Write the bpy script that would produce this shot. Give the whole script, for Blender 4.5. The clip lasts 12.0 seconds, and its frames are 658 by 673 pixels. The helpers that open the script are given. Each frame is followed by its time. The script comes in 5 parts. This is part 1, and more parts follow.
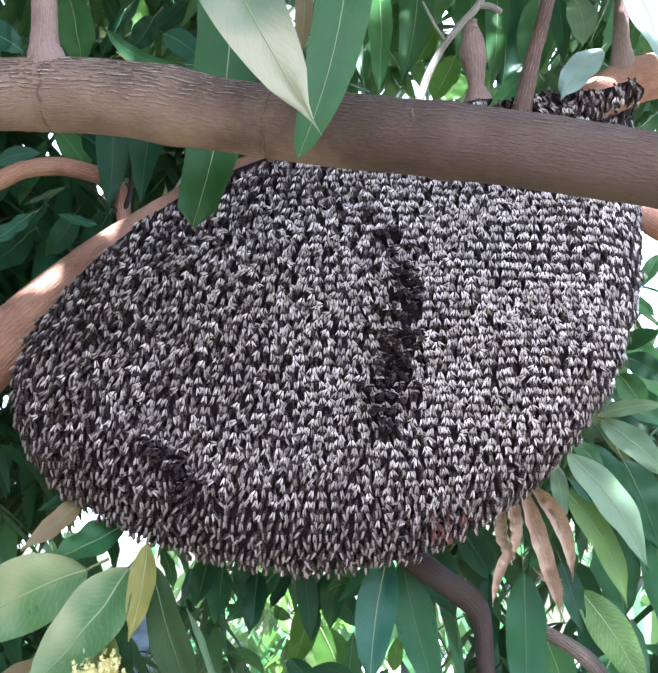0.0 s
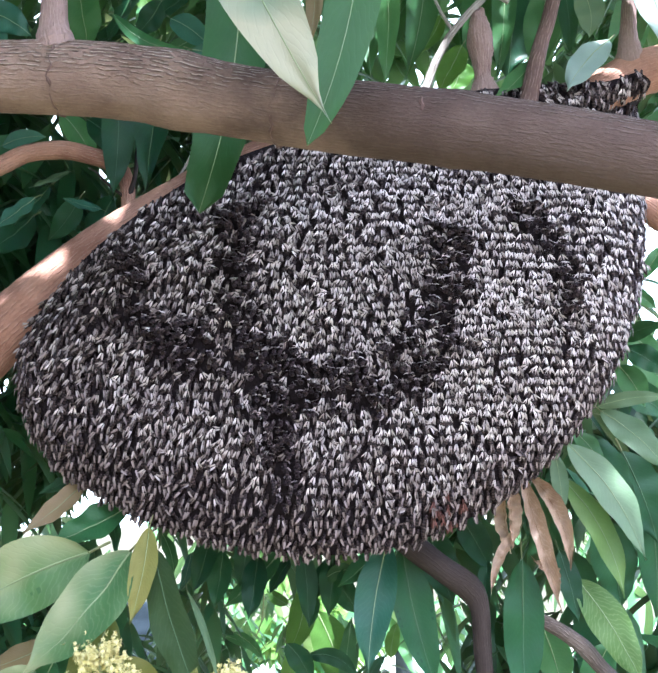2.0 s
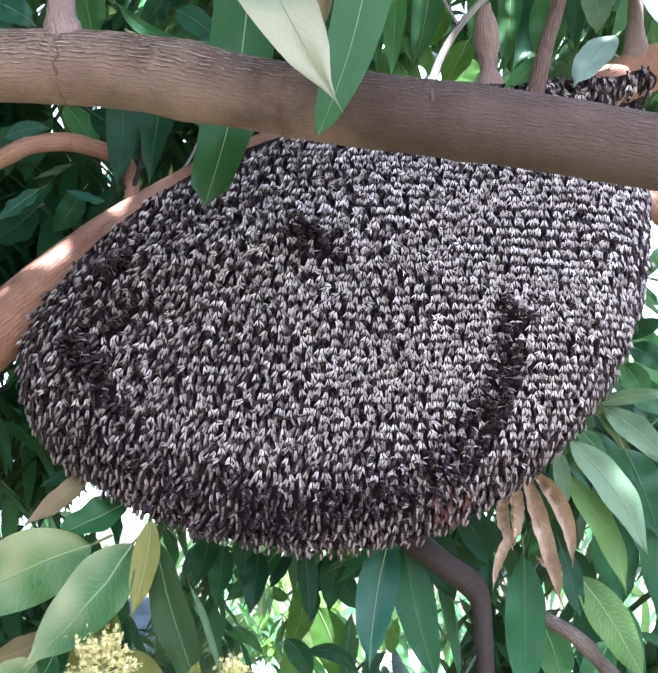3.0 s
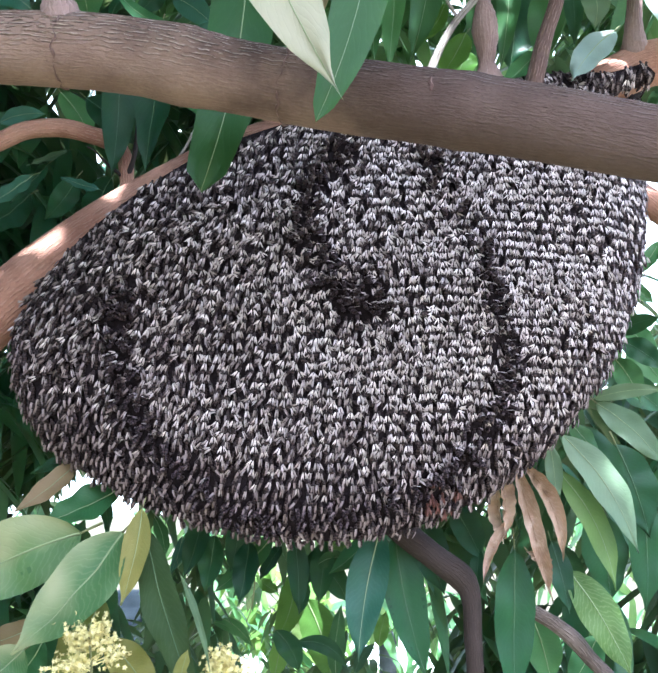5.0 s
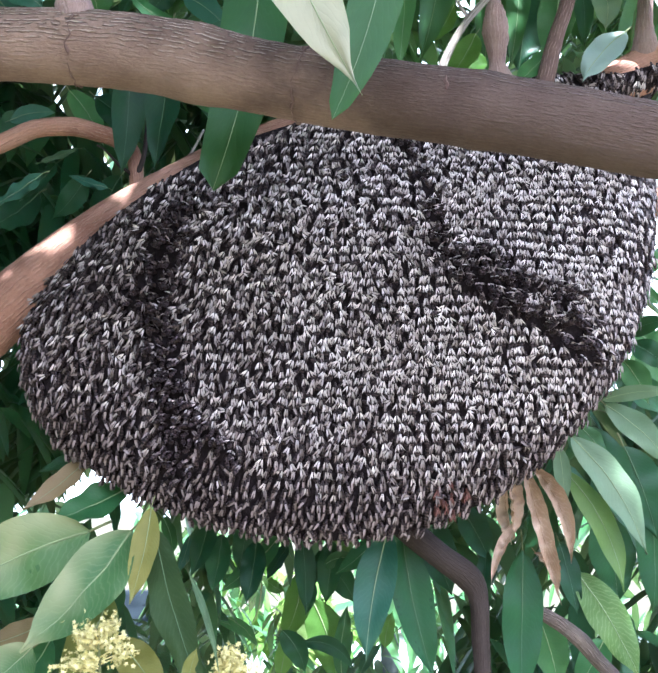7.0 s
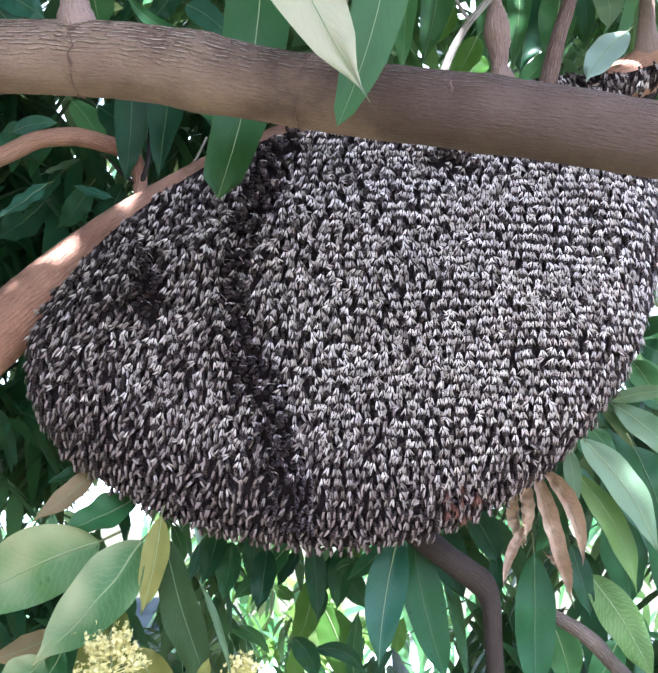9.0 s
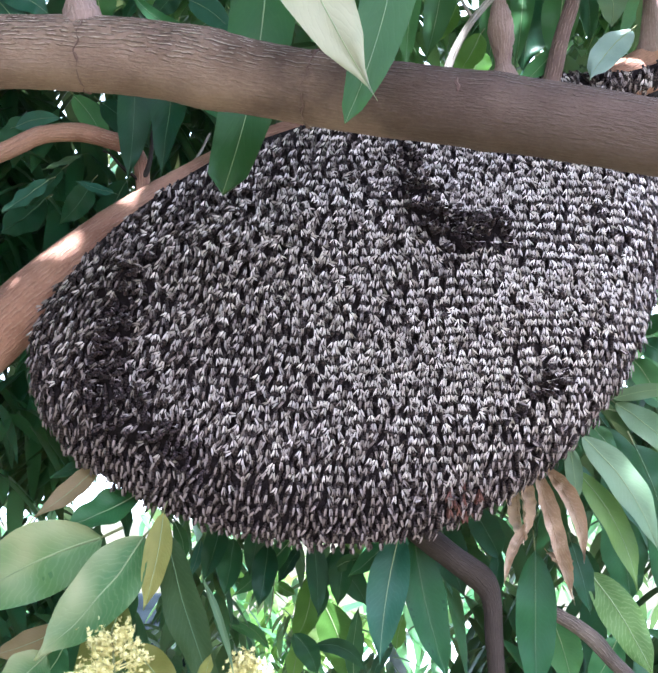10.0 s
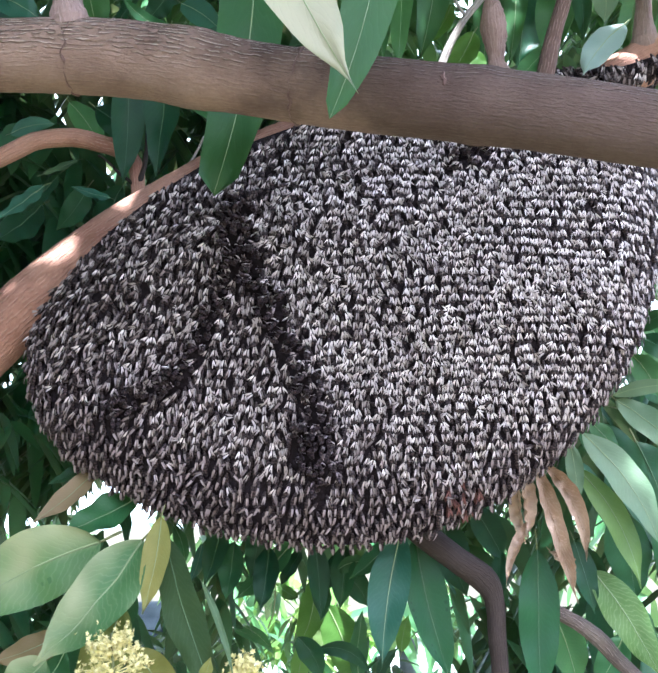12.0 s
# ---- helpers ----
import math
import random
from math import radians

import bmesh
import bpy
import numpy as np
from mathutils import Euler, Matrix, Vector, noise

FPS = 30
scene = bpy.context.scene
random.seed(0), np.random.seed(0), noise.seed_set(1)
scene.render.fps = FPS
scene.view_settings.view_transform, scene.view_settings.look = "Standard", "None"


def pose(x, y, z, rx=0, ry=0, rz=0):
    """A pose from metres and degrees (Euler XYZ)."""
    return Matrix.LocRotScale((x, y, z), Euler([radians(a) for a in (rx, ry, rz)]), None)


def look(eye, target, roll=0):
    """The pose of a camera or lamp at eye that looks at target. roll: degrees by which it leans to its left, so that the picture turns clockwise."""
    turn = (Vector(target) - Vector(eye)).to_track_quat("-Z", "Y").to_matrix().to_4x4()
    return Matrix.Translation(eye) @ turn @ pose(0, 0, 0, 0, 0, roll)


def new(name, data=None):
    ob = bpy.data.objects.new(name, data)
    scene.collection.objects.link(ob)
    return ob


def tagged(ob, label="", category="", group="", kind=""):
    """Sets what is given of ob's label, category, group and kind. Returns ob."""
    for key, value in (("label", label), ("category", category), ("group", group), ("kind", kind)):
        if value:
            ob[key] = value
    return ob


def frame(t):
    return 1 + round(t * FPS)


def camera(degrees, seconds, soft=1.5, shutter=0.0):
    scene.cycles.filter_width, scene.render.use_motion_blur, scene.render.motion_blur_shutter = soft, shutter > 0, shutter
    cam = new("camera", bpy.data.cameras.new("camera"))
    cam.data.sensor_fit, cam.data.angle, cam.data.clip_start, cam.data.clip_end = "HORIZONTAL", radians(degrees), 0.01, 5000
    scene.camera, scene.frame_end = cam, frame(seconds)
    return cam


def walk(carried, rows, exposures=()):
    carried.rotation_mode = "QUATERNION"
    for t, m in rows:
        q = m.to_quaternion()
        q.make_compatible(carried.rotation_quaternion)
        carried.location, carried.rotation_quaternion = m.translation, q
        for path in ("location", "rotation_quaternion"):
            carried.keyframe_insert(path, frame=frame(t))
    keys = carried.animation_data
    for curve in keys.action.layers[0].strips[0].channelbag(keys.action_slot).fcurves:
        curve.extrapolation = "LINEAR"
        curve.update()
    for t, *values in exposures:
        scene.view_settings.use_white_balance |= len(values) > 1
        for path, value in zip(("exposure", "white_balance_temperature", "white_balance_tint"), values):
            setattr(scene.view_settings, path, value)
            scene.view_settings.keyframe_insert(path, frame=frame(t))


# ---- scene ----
cam = camera(40, 12.0, soft=1.9)
walk(cam, [
    (0, look((0.0200, -0.9487, 1.7648), (0.0127, 1.0131, 2.1537), -1.93)),
    (0.5, look((0.0178, -0.9514, 1.7627), (-0.0012, 1.0105, 2.1511), -1.90)),
    (1, look((0.0111, -0.9530, 1.7679), (-0.0045, 1.0108, 2.1462), -1.64)),
    (1.5, look((0.0174, -0.9473, 1.7630), (0.0120, 1.0192, 2.1271), -1.54)),
    (2, look((0.0138, -0.9516, 1.7622), (0.0106, 1.0147, 2.1279), -1.16)),
    (2.5, look((0.0042, -0.9511, 1.7596), (0.0080, 1.0153, 2.1245), -0.71)),
    (3, look((0.0065, -0.9481, 1.7591), (0.0088, 1.0190, 2.1198), -0.71)),
    (4.8, look((0.0066, -0.9447, 1.7530), (0.0244, 1.0233, 2.1089), -0.04)),
    (5, look((0.0040, -0.9443, 1.7537), (0.0245, 1.0244, 2.1055), 0.04)),
    (5.5, look((0.0051, -0.9452, 1.7518), (0.0146, 1.0226, 2.1095), 0.07)),
    (6, look((0.0008, -0.9417, 1.7511), (0.0194, 1.0276, 2.0999), 0.41)),
    (6.5, look((0.0026, -0.9421, 1.7521), (0.0117, 1.0266, 2.1045), 0.23)),
    (7, look((-0.0049, -0.9433, 1.7513), (0.0124, 1.0247, 2.1071), 0.36)),
    (7.2, look((-0.0060, -0.9420, 1.7486), (0.0118, 1.0261, 2.1040), 0.47)),
    (8.8, look((-0.0095, -0.9402, 1.7518), (-0.0091, 1.0276, 2.1095), -0.87)),
    (9, look((-0.0078, -0.9413, 1.7544), (-0.0001, 1.0254, 2.1177), -0.60)),
    (9.5, look((-0.0127, -0.9410, 1.7535), (0.0017, 1.0276, 2.1065), -0.57)),
    (10, look((-0.0139, -0.9418, 1.7546), (-0.0002, 1.0262, 2.1107), -0.38)),
    (10.5, look((-0.0053, -0.9409, 1.7538), (0.0070, 1.0270, 2.1101), -0.79)),
    (11, look((-0.0041, -0.9379, 1.7528), (0.0017, 1.0301, 2.1090), -0.86)),
    (11.5, look((0.0019, -0.9382, 1.7514), (0.0003, 1.0293, 2.1105), -0.90)),
    (12, look((-0.0013, -0.9374, 1.7487), (-0.0047, 1.0281, 2.1183), -1.23)),
], [(0, 2.15, 5300, 14), (12, 2.15, 5300, 14)])

# ---------------------------------------------------------------- light
world = bpy.data.worlds.new("sky")
scene.world = world
world.use_nodes = True
wn = world.node_tree.nodes
sky = wn.new("ShaderNodeTexSky")
sky.sky_type, sky.sun_disc = "NISHITA", False
sky.sun_elevation, sky.sun_rotation = radians(59), radians(163)
sky.air_density, sky.dust_density = 1.0, 6.0
wn["Background"].inputs["Strength"].default_value = 0.15
world.node_tree.links.new(sky.outputs["Color"], wn["Background"].inputs["Color"])
sun = new("sun", bpy.data.lights.new("sun", "SUN"))
sun.data.energy, sun.data.angle, sun.data.color = 4.5, radians(0.6), (1.0, 0.95, 0.86)
SUNWARD = Vector((0.15, -0.48, 0.86)).normalized()
sun.matrix_basis = look(SUNWARD * 6, (0, 0, 0))


# ---------------------------------------------------------------- materials
def nodes(name, rough=0.6, spec=0.5):
    m = bpy.data.materials.new(name)
    m.use_nodes = True
    t = m.node_tree
    b = t.nodes["Principled BSDF"]
    b.inputs["Roughness"].default_value = rough
    b.inputs["Specular IOR Level"].default_value = spec
    return m, t, b


def node(t, kind, **values):
    n = t.nodes.new(kind)
    for key, v in values.items():
        n.inputs[key.replace("_", " ")].default_value = v
    return n


def ramp(t, stops, fac):
    n = t.nodes.new("ShaderNodeValToRGB")
    e = n.color_ramp.elements
    while len(e) < len(stops):
        e.new(0.5)
    for el, (p, col) in zip(e, stops):
        el.position, el.color = p, (*col, 1)
    t.links.new(fac, n.inputs["Fac"])
    return n.outputs["Color"]


def mixed(t, a, b, fac, mode="MIX"):
    n = t.nodes.new("ShaderNodeMix")
    n.data_type, n.blend_type = "RGBA", mode
    for sock, v in ((n.inputs[0], fac), (n.inputs[6], a), (n.inputs[7], b)):
        if isinstance(v, bpy.types.NodeSocket):
            t.links.new(v, sock)
        else:
            sock.default_value = v if isinstance(v, float) else (*v, 1)
    return n.outputs[2]


def calc(t, op, a, b=0.0):
    n = t.nodes.new("ShaderNodeMath")
    n.operation = op
    for sock, v in zip(n.inputs, (a, b)):
        if isinstance(v, bpy.types.NodeSocket):
            t.links.new(v, sock)
        else:
            sock.default_value = v
    return n.outputs[0]


def bumped(t, b, height, strength, distance):
    n = node(t, "ShaderNodeBump", Strength=strength, Distance=distance)
    t.links.new(height, n.inputs["Height"])
    t.links.new(n.outputs["Normal"], b.inputs["Normal"])


def bark(name, dark, light, patch, ridge=1.0, bare=None, grey=None, lines=1.0):
    """Furrowed bark: thin wavy raised lines along the wood, blotches, fine grain. UV is in metres.
    bare: distance round the wood past which it is smoother; grey: stretch along it where it turns darker and greyer;
    lines: how strong the lines are."""
    m, t, b = nodes(name, 0.85, 0.25)
    uv = t.nodes.new("ShaderNodeUVMap")
    co = t.nodes.new("ShaderNodeTexCoord")

    def grainy(source, scale, detail, rough, bend=0.0):
        n = node(t, "ShaderNodeTexNoise", Scale=1.0, Detail=detail, Roughness=rough, Distortion=bend)
        mp = node(t, "ShaderNodeMapping", Scale=scale)
        t.links.new(source, mp.inputs["Vector"])
        t.links.new(mp.outputs[0], n.inputs["Vector"])
        return n.outputs["Fac"]

    along = t.nodes.new("ShaderNodeSeparateXYZ")
    t.links.new(uv.outputs[0], along.inputs[0])
    warp = calc(t, "ADD", calc(t, "MULTIPLY", grainy(uv.outputs[0], (40, 60, 1), 1.5, 0.5), 9.0), calc(t, "MULTIPLY", grainy(uv.outputs[0], (160, 160, 1), 1.5, 0.5), 3.5))
    lens = calc(t, "SINE", calc(t, "ADD", calc(t, "MULTIPLY", along.outputs["Y"], 1750.0), warp))
    under = calc(t, "SINE", calc(t, "ADD", calc(t, "MULTIPLY", along.outputs["Y"], 1750.0), calc(t, "ADD", warp, -2.3)))
    broken = ramp(t, [(0.45, (0, 0, 0)), (0.54, (1, 1, 1))], grainy(uv.outputs[0], (90, 230, 1), 2.0, 0.5))
    fine = grainy(uv.outputs[0], (150, 520, 1), 3.0, 0.6, 0.3)
    blot = grainy(co.outputs["Object"], (13, 13, 13), 4.0, 0.6)
    wide = grainy(co.outputs["Object"], (5, 5, 9), 2.0, 0.5)
    grain = grainy(co.outputs["Object"], (420, 420, 420), 3.0, 0.7)
    crest = calc(t, "MULTIPLY", ramp(t, [(0.35, (0, 0, 0)), (0.8, (1, 1, 1))], lens), broken)
    crack = calc(t, "MULTIPLY", ramp(t, [(0.4, (0, 0, 0)), (0.95, (1, 1, 1))], under), broken)
    where = ramp(t, [(0.3, (0.65, 0.65, 0.65)), (0.5, (1, 1, 1))], wide)
    where = calc(t, "MULTIPLY", where, lines)
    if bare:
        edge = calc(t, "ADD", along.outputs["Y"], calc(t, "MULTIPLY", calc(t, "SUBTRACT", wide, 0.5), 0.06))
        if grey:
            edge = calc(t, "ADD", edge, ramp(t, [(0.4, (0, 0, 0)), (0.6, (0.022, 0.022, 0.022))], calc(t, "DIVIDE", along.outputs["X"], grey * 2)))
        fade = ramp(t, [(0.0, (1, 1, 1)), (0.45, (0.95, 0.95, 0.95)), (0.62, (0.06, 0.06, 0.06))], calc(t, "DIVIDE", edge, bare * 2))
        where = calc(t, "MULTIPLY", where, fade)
    col = mixed(t, patch, dark, ramp(t, [(0.4, (0, 0, 0)), (0.68, (1, 1, 1))], blot))
    col = mixed(t, col, light, calc(t, "MULTIPLY", calc(t, "MULTIPLY", crest, where), 0.95))
    col = mixed(t, col, tuple(c * 0.45 for c in dark), calc(t, "MULTIPLY", calc(t, "MULTIPLY", crack, where), 0.42))
    col = mixed(t, col, ramp(t, [(0.3, (0.6, 0.6, 0.6)), (0.7, (1.15, 1.15, 1.15))], fine), 0.25, "MULTIPLY")
    col = mixed(t, col, ramp(t, [(0.3, (0.6, 0.6, 0.6)), (0.7, (1, 1, 1))], grain), 0.4, "MULTIPLY")
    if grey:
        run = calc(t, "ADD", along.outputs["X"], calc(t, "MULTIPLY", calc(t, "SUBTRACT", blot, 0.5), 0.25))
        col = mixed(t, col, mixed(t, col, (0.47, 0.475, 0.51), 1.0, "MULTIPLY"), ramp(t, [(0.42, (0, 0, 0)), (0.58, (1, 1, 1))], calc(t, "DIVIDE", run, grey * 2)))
    t.links.new(col, b.inputs["Base Color"])
    h = calc(t, "ADD", calc(t, "MULTIPLY", calc(t, "SUBTRACT", crest, crack), where), calc(t, "MULTIPLY", fine, 0.6))
    bumped(t, b, h, 0.8 * ridge, 0.003)
    return m


BARK = bark("mango_bark", (0.15, 0.09, 0.08), (0.56, 0.39, 0.32), (0.235, 0.155, 0.13), lines=0.45)
BARK_FRONT = bark("front_mango_bark", (0.25, 0.162, 0.127), (0.97, 0.8, 0.67), (0.41, 0.28, 0.218), 1.5, 0.085, 0.36)
BARK_WARM = bark("reddish_bark", (0.34, 0.165, 0.115), (0.85, 0.6, 0.47), (0.6, 0.335, 0.24), 1.0, lines=0.26)
BARK_SHOOT = bark("pinkish_shoot_bark", (0.3, 0.2, 0.17), (0.66, 0.5, 0.44), (0.46, 0.32, 0.28), 0.7, lines=0.3)
BARK_TWIG = bark("knotty_twig_bark", (0.13, 0.1, 0.085), (0.42, 0.35, 0.3), (0.25, 0.2, 0.17), 0.9, lines=0.5)
# shaded copy of the bark: the shade is in its colour
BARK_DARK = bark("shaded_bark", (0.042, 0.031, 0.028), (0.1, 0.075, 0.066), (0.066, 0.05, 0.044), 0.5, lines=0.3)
BARK_GREY = bark("grey_twig_bark", (0.34, 0.3, 0.26), (0.66, 0.6, 0.53), (0.5, 0.45, 0.39), 0.6)


def leaf_stuff(name, low, high, vein, rough=0.38, glow=0.3, sun_dapple=None, dry=False, ribs=0.06):
    """Leaf blade: UV x runs along the blade, y from edge to edge. Side veins, painted sun dapples, light through the
    blade.
    """
    m, t, b = nodes(name, rough, 0.32)
    uv = t.nodes.new("ShaderNodeUVMap")
    xyz = t.nodes.new("ShaderNodeSeparateXYZ")
    t.links.new(uv.outputs[0], xyz.inputs[0])
    across = calc(t, "ABSOLUTE", calc(t, "SUBTRACT", xyz.outputs["Y"], 0.5))
    warp = node(t, "ShaderNodeTexNoise", Scale=6.0, Detail=2.0)
    t.links.new(uv.outputs[0], warp.inputs["Vector"])
    wave = calc(t, "SINE", calc(t, "ADD", calc(t, "SUBTRACT", calc(t, "MULTIPLY", xyz.outputs["X"], 120.0), calc(t, "MULTIPLY", across, 50.0)), calc(t, "MULTIPLY", warp.outputs["Fac"], 16.0)))
    veins = calc(t, "POWER", calc(t, "ADD", calc(t, "MULTIPLY", wave, 0.5), 0.5), 7.0)
    co = t.nodes.new("ShaderNodeTexCoord")
    noise_a = node(t, "ShaderNodeTexNoise", Scale=22.0, Detail=4.0, Roughness=0.6)
    t.links.new(co.outputs["Object"], noise_a.inputs["Vector"])
    noise_b = node(t, "ShaderNodeTexNoise", Scale=260.0, Detail=2.0)
    t.links.new(co.outputs["Object"], noise_b.inputs["Vector"])
    info = t.nodes.new("ShaderNodeObjectInfo")
    geo = t.nodes.new("ShaderNodeNewGeometry")
    own = calc(t, "FRACT", calc(t, "ADD", info.outputs["Random"], geo.outputs["Random Per Island"]))
    shade = calc(t, "ADD", calc(t, "MULTIPLY", noise_a.outputs["Fac"], 0.65), calc(t, "MULTIPLY", own, 0.45))
    col = ramp(t, [(0.25, low), (0.85, high)], shade)
    # yellowish patches put dappled sunlight into the blade colour
    if sun_dapple:
        wide = node(t, "ShaderNodeTexNoise", Scale=9.0, Detail=2.0)
        t.links.new(co.outputs["Object"], wide.inputs["Vector"])
        col = mixed(t, col, sun_dapple, ramp(t, [(0.44, (0, 0, 0)), (0.6, (1, 1, 1))], wide.outputs["Fac"]))
    col = mixed(t, col, vein, calc(t, "MULTIPLY", veins, ribs))
    t.links.new(col, b.inputs["Base Color"])
    h = calc(t, "ADD", calc(t, "MULTIPLY", veins, -0.5), calc(t, "MULTIPLY", noise_b.outputs["Fac"], 0.5 if dry else 0.2))
    bumped(t, b, h, 0.3, 0.0007)
    through_blade = t.nodes.new("ShaderNodeBsdfTranslucent")
    t.links.new(mixed(t, col, (1.0, 0.95, 0.35), 0.25), through_blade.inputs["Color"])
    mix = t.nodes.new("ShaderNodeMixShader")
    mix.inputs[0].default_value = glow
    t.links.new(b.outputs[0], mix.inputs[1])
    t.links.new(through_blade.outputs[0], mix.inputs[2])
    t.links.new(mix.outputs[0], t.nodes["Material Output"].inputs["Surface"])
    return m


LEAVES = {
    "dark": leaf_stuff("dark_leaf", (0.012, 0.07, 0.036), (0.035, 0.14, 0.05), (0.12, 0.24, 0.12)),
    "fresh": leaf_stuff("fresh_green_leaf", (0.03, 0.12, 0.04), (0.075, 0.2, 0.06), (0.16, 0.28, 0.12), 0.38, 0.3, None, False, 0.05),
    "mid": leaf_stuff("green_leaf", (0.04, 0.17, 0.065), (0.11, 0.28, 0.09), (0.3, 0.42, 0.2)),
    # bluish tone is the sky's sheen put into the leaf colour
    "teal": leaf_stuff("sky_sheen_leaf", (0.04, 0.15, 0.1), (0.1, 0.25, 0.17), (0.3, 0.42, 0.28), 0.25),
    # pale grey-green: part of the sky's sheen is in this colour
    "silver": leaf_stuff("pale_sheen_leaf", (0.12, 0.22, 0.12), (0.22, 0.33, 0.19), (0.38, 0.46, 0.32), 0.36),
    "olive": leaf_stuff("olive_leaf", (0.03, 0.075, 0.03), (0.075, 0.14, 0.05), (0.3, 0.34, 0.18), 0.6),
    "lemon": leaf_stuff("yellow_green_leaf", (0.14, 0.27, 0.07), (0.27, 0.4, 0.13), (0.4, 0.48, 0.25), 0.4),
    # pale bluish tone paints the sky mirrored on the blade
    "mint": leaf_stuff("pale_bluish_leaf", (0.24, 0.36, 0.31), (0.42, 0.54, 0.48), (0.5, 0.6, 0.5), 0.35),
    # bright yellow-green puts sun shining through the leaves into their colour
    "lime": leaf_stuff("sunlit_leaf", (0.09, 0.23, 0.04), (0.22, 0.42, 0.09), (0.42, 0.55, 0.25), 0.4, 0.45),
    "yellow": leaf_stuff("yellowing_leaf", (0.16, 0.22, 0.05), (0.38, 0.36, 0.1), (0.5, 0.48, 0.25), 0.45, 0.35),
    "sun_dapple": leaf_stuff("sun_dappled_leaf", (0.07, 0.19, 0.07), (0.15, 0.29, 0.1), (0.4, 0.48, 0.25), 0.42, 0.3, (0.44, 0.49, 0.26), False, 0.2),
    # cream patches paint the sunlit area of this leaf
    "pale": leaf_stuff("pale_leaf", (0.1, 0.22, 0.16), (0.22, 0.36, 0.25), (0.45, 0.5, 0.36), 0.35, 0.3, (0.56, 0.55, 0.38)),
    "tan": leaf_stuff("fading_leaf", (0.26, 0.2, 0.09), (0.42, 0.31, 0.2), (0.5, 0.42, 0.3), 0.6, 0.25),
    "ribbed": leaf_stuff("ribbed_leaf", (0.09, 0.2, 0.05), (0.2, 0.33, 0.1), (0.36, 0.45, 0.2), 0.45, 0.3, None, False, 0.4),
    # wide range of tan also paints lit and shaded folds
    "dry": leaf_stuff("dry_leaf", (0.45, 0.31, 0.21), (0.9, 0.73, 0.58), (0.9, 0.76, 0.62), 0.75, 0.2, None, True, 0.25),
}
RIB, _, rib_b = nodes("leaf_rib", 0.5)
rib_b.inputs["Base Color"].default_value = (0.34, 0.42, 0.2, 1)
# shaded copy of the rib colour, for leaves that hang in shade
RIB_DARK, _, rib_b = nodes("dark_leaf_rib", 0.5)
rib_b.inputs["Base Color"].default_value = (0.13, 0.21, 0.09, 1)
RIB_DRY, _, rib_b = nodes("dry_rib", 0.7)
rib_b.inputs["Base Color"].default_value = (0.42, 0.27, 0.16, 1)
STALK, _, rib_b = nodes("green_stalk", 0.6)
rib_b.inputs["Base Color"].default_value = (0.2, 0.22, 0.09, 1)


def varied(name, a, b_col, scale, rough, bump=0.0, spec=0.5):
    m, t, b = nodes(name, rough, spec)
    co = t.nodes.new("ShaderNodeTexCoord")
    n = node(t, "ShaderNodeTexNoise", Scale=scale, Detail=6.0, Roughness=0.65)
    t.links.new(co.outputs["Object"], n.inputs["Vector"])
    t.links.new(ramp(t, [(0.3, a), (0.7, b_col)], n.outputs["Fac"]), b.inputs["Base Color"])
    if bump:
        bumped(t, b, n.outputs["Fac"], 0.6, bump)
    return m


CURTAIN = varied("bee_bodies", (0.0075, 0.005, 0.0062), (0.032, 0.022, 0.027), 220.0, 0.8, 0.004, 0.2)
FLOWER = varied("mango_blossom", (0.72, 0.64, 0.22), (0.9, 0.84, 0.46), 300.0, 0.7)
# kept dark: stands for tree shade on the ground and cuts bounce
SOIL = varied("dry_grass", (0.05, 0.052, 0.025), (0.12, 0.1, 0.06), 1.3, 0.95, 0.02)
PLASTER = varied("pale_plaster", (0.62, 0.7, 0.72), (0.78, 0.83, 0.84), 3.0, 0.9)
STONE = varied("weathered_grey_stone", (0.05, 0.065, 0.075), (0.12, 0.14, 0.15), 14.0, 0.85, 0.004)
# near-black: the tank's shade is put into its dark plastic colour
TANK_SHADE = varied("shaded_tank", (0.006, 0.01, 0.014), (0.02, 0.028, 0.034), 9.0, 0.9, 0.003, 0.08)

BEE, bt, bb = nodes("bee_body", 0.5, 0.35)
b_uv = bt.nodes.new("ShaderNodeUVMap")
b_xyz = bt.nodes.new("ShaderNodeSeparateXYZ")
bt.links.new(b_uv.outputs[0], b_xyz.inputs[0])
bands = calc(bt, "SINE", calc(bt, "MULTIPLY", b_xyz.outputs["X"], 46.0))
bt.links.new(ramp(bt, [(0.35, (0.018, 0.0125, 0.015)), (0.9, (0.09, 0.058, 0.06))], calc(bt, "ADD", calc(bt, "MULTIPLY", bands, 0.5), 0.5)), bb.inputs["Base Color"])
WING, wt, wb = nodes("bee_wing", 0.3, 0.6)
w_info = wt.nodes.new("ShaderNodeObjectInfo")
w_co = wt.nodes.new("ShaderNodeTexCoord")
w_noise = node(wt, "ShaderNodeTexNoise", Scale=900.0, Detail=2.0)
wt.links.new(w_co.outputs["Object"], w_noise.inputs["Vector"])
w_uv = wt.nodes.new("ShaderNodeUVMap")
w_xyz = wt.nodes.new("ShaderNodeSeparateXYZ")
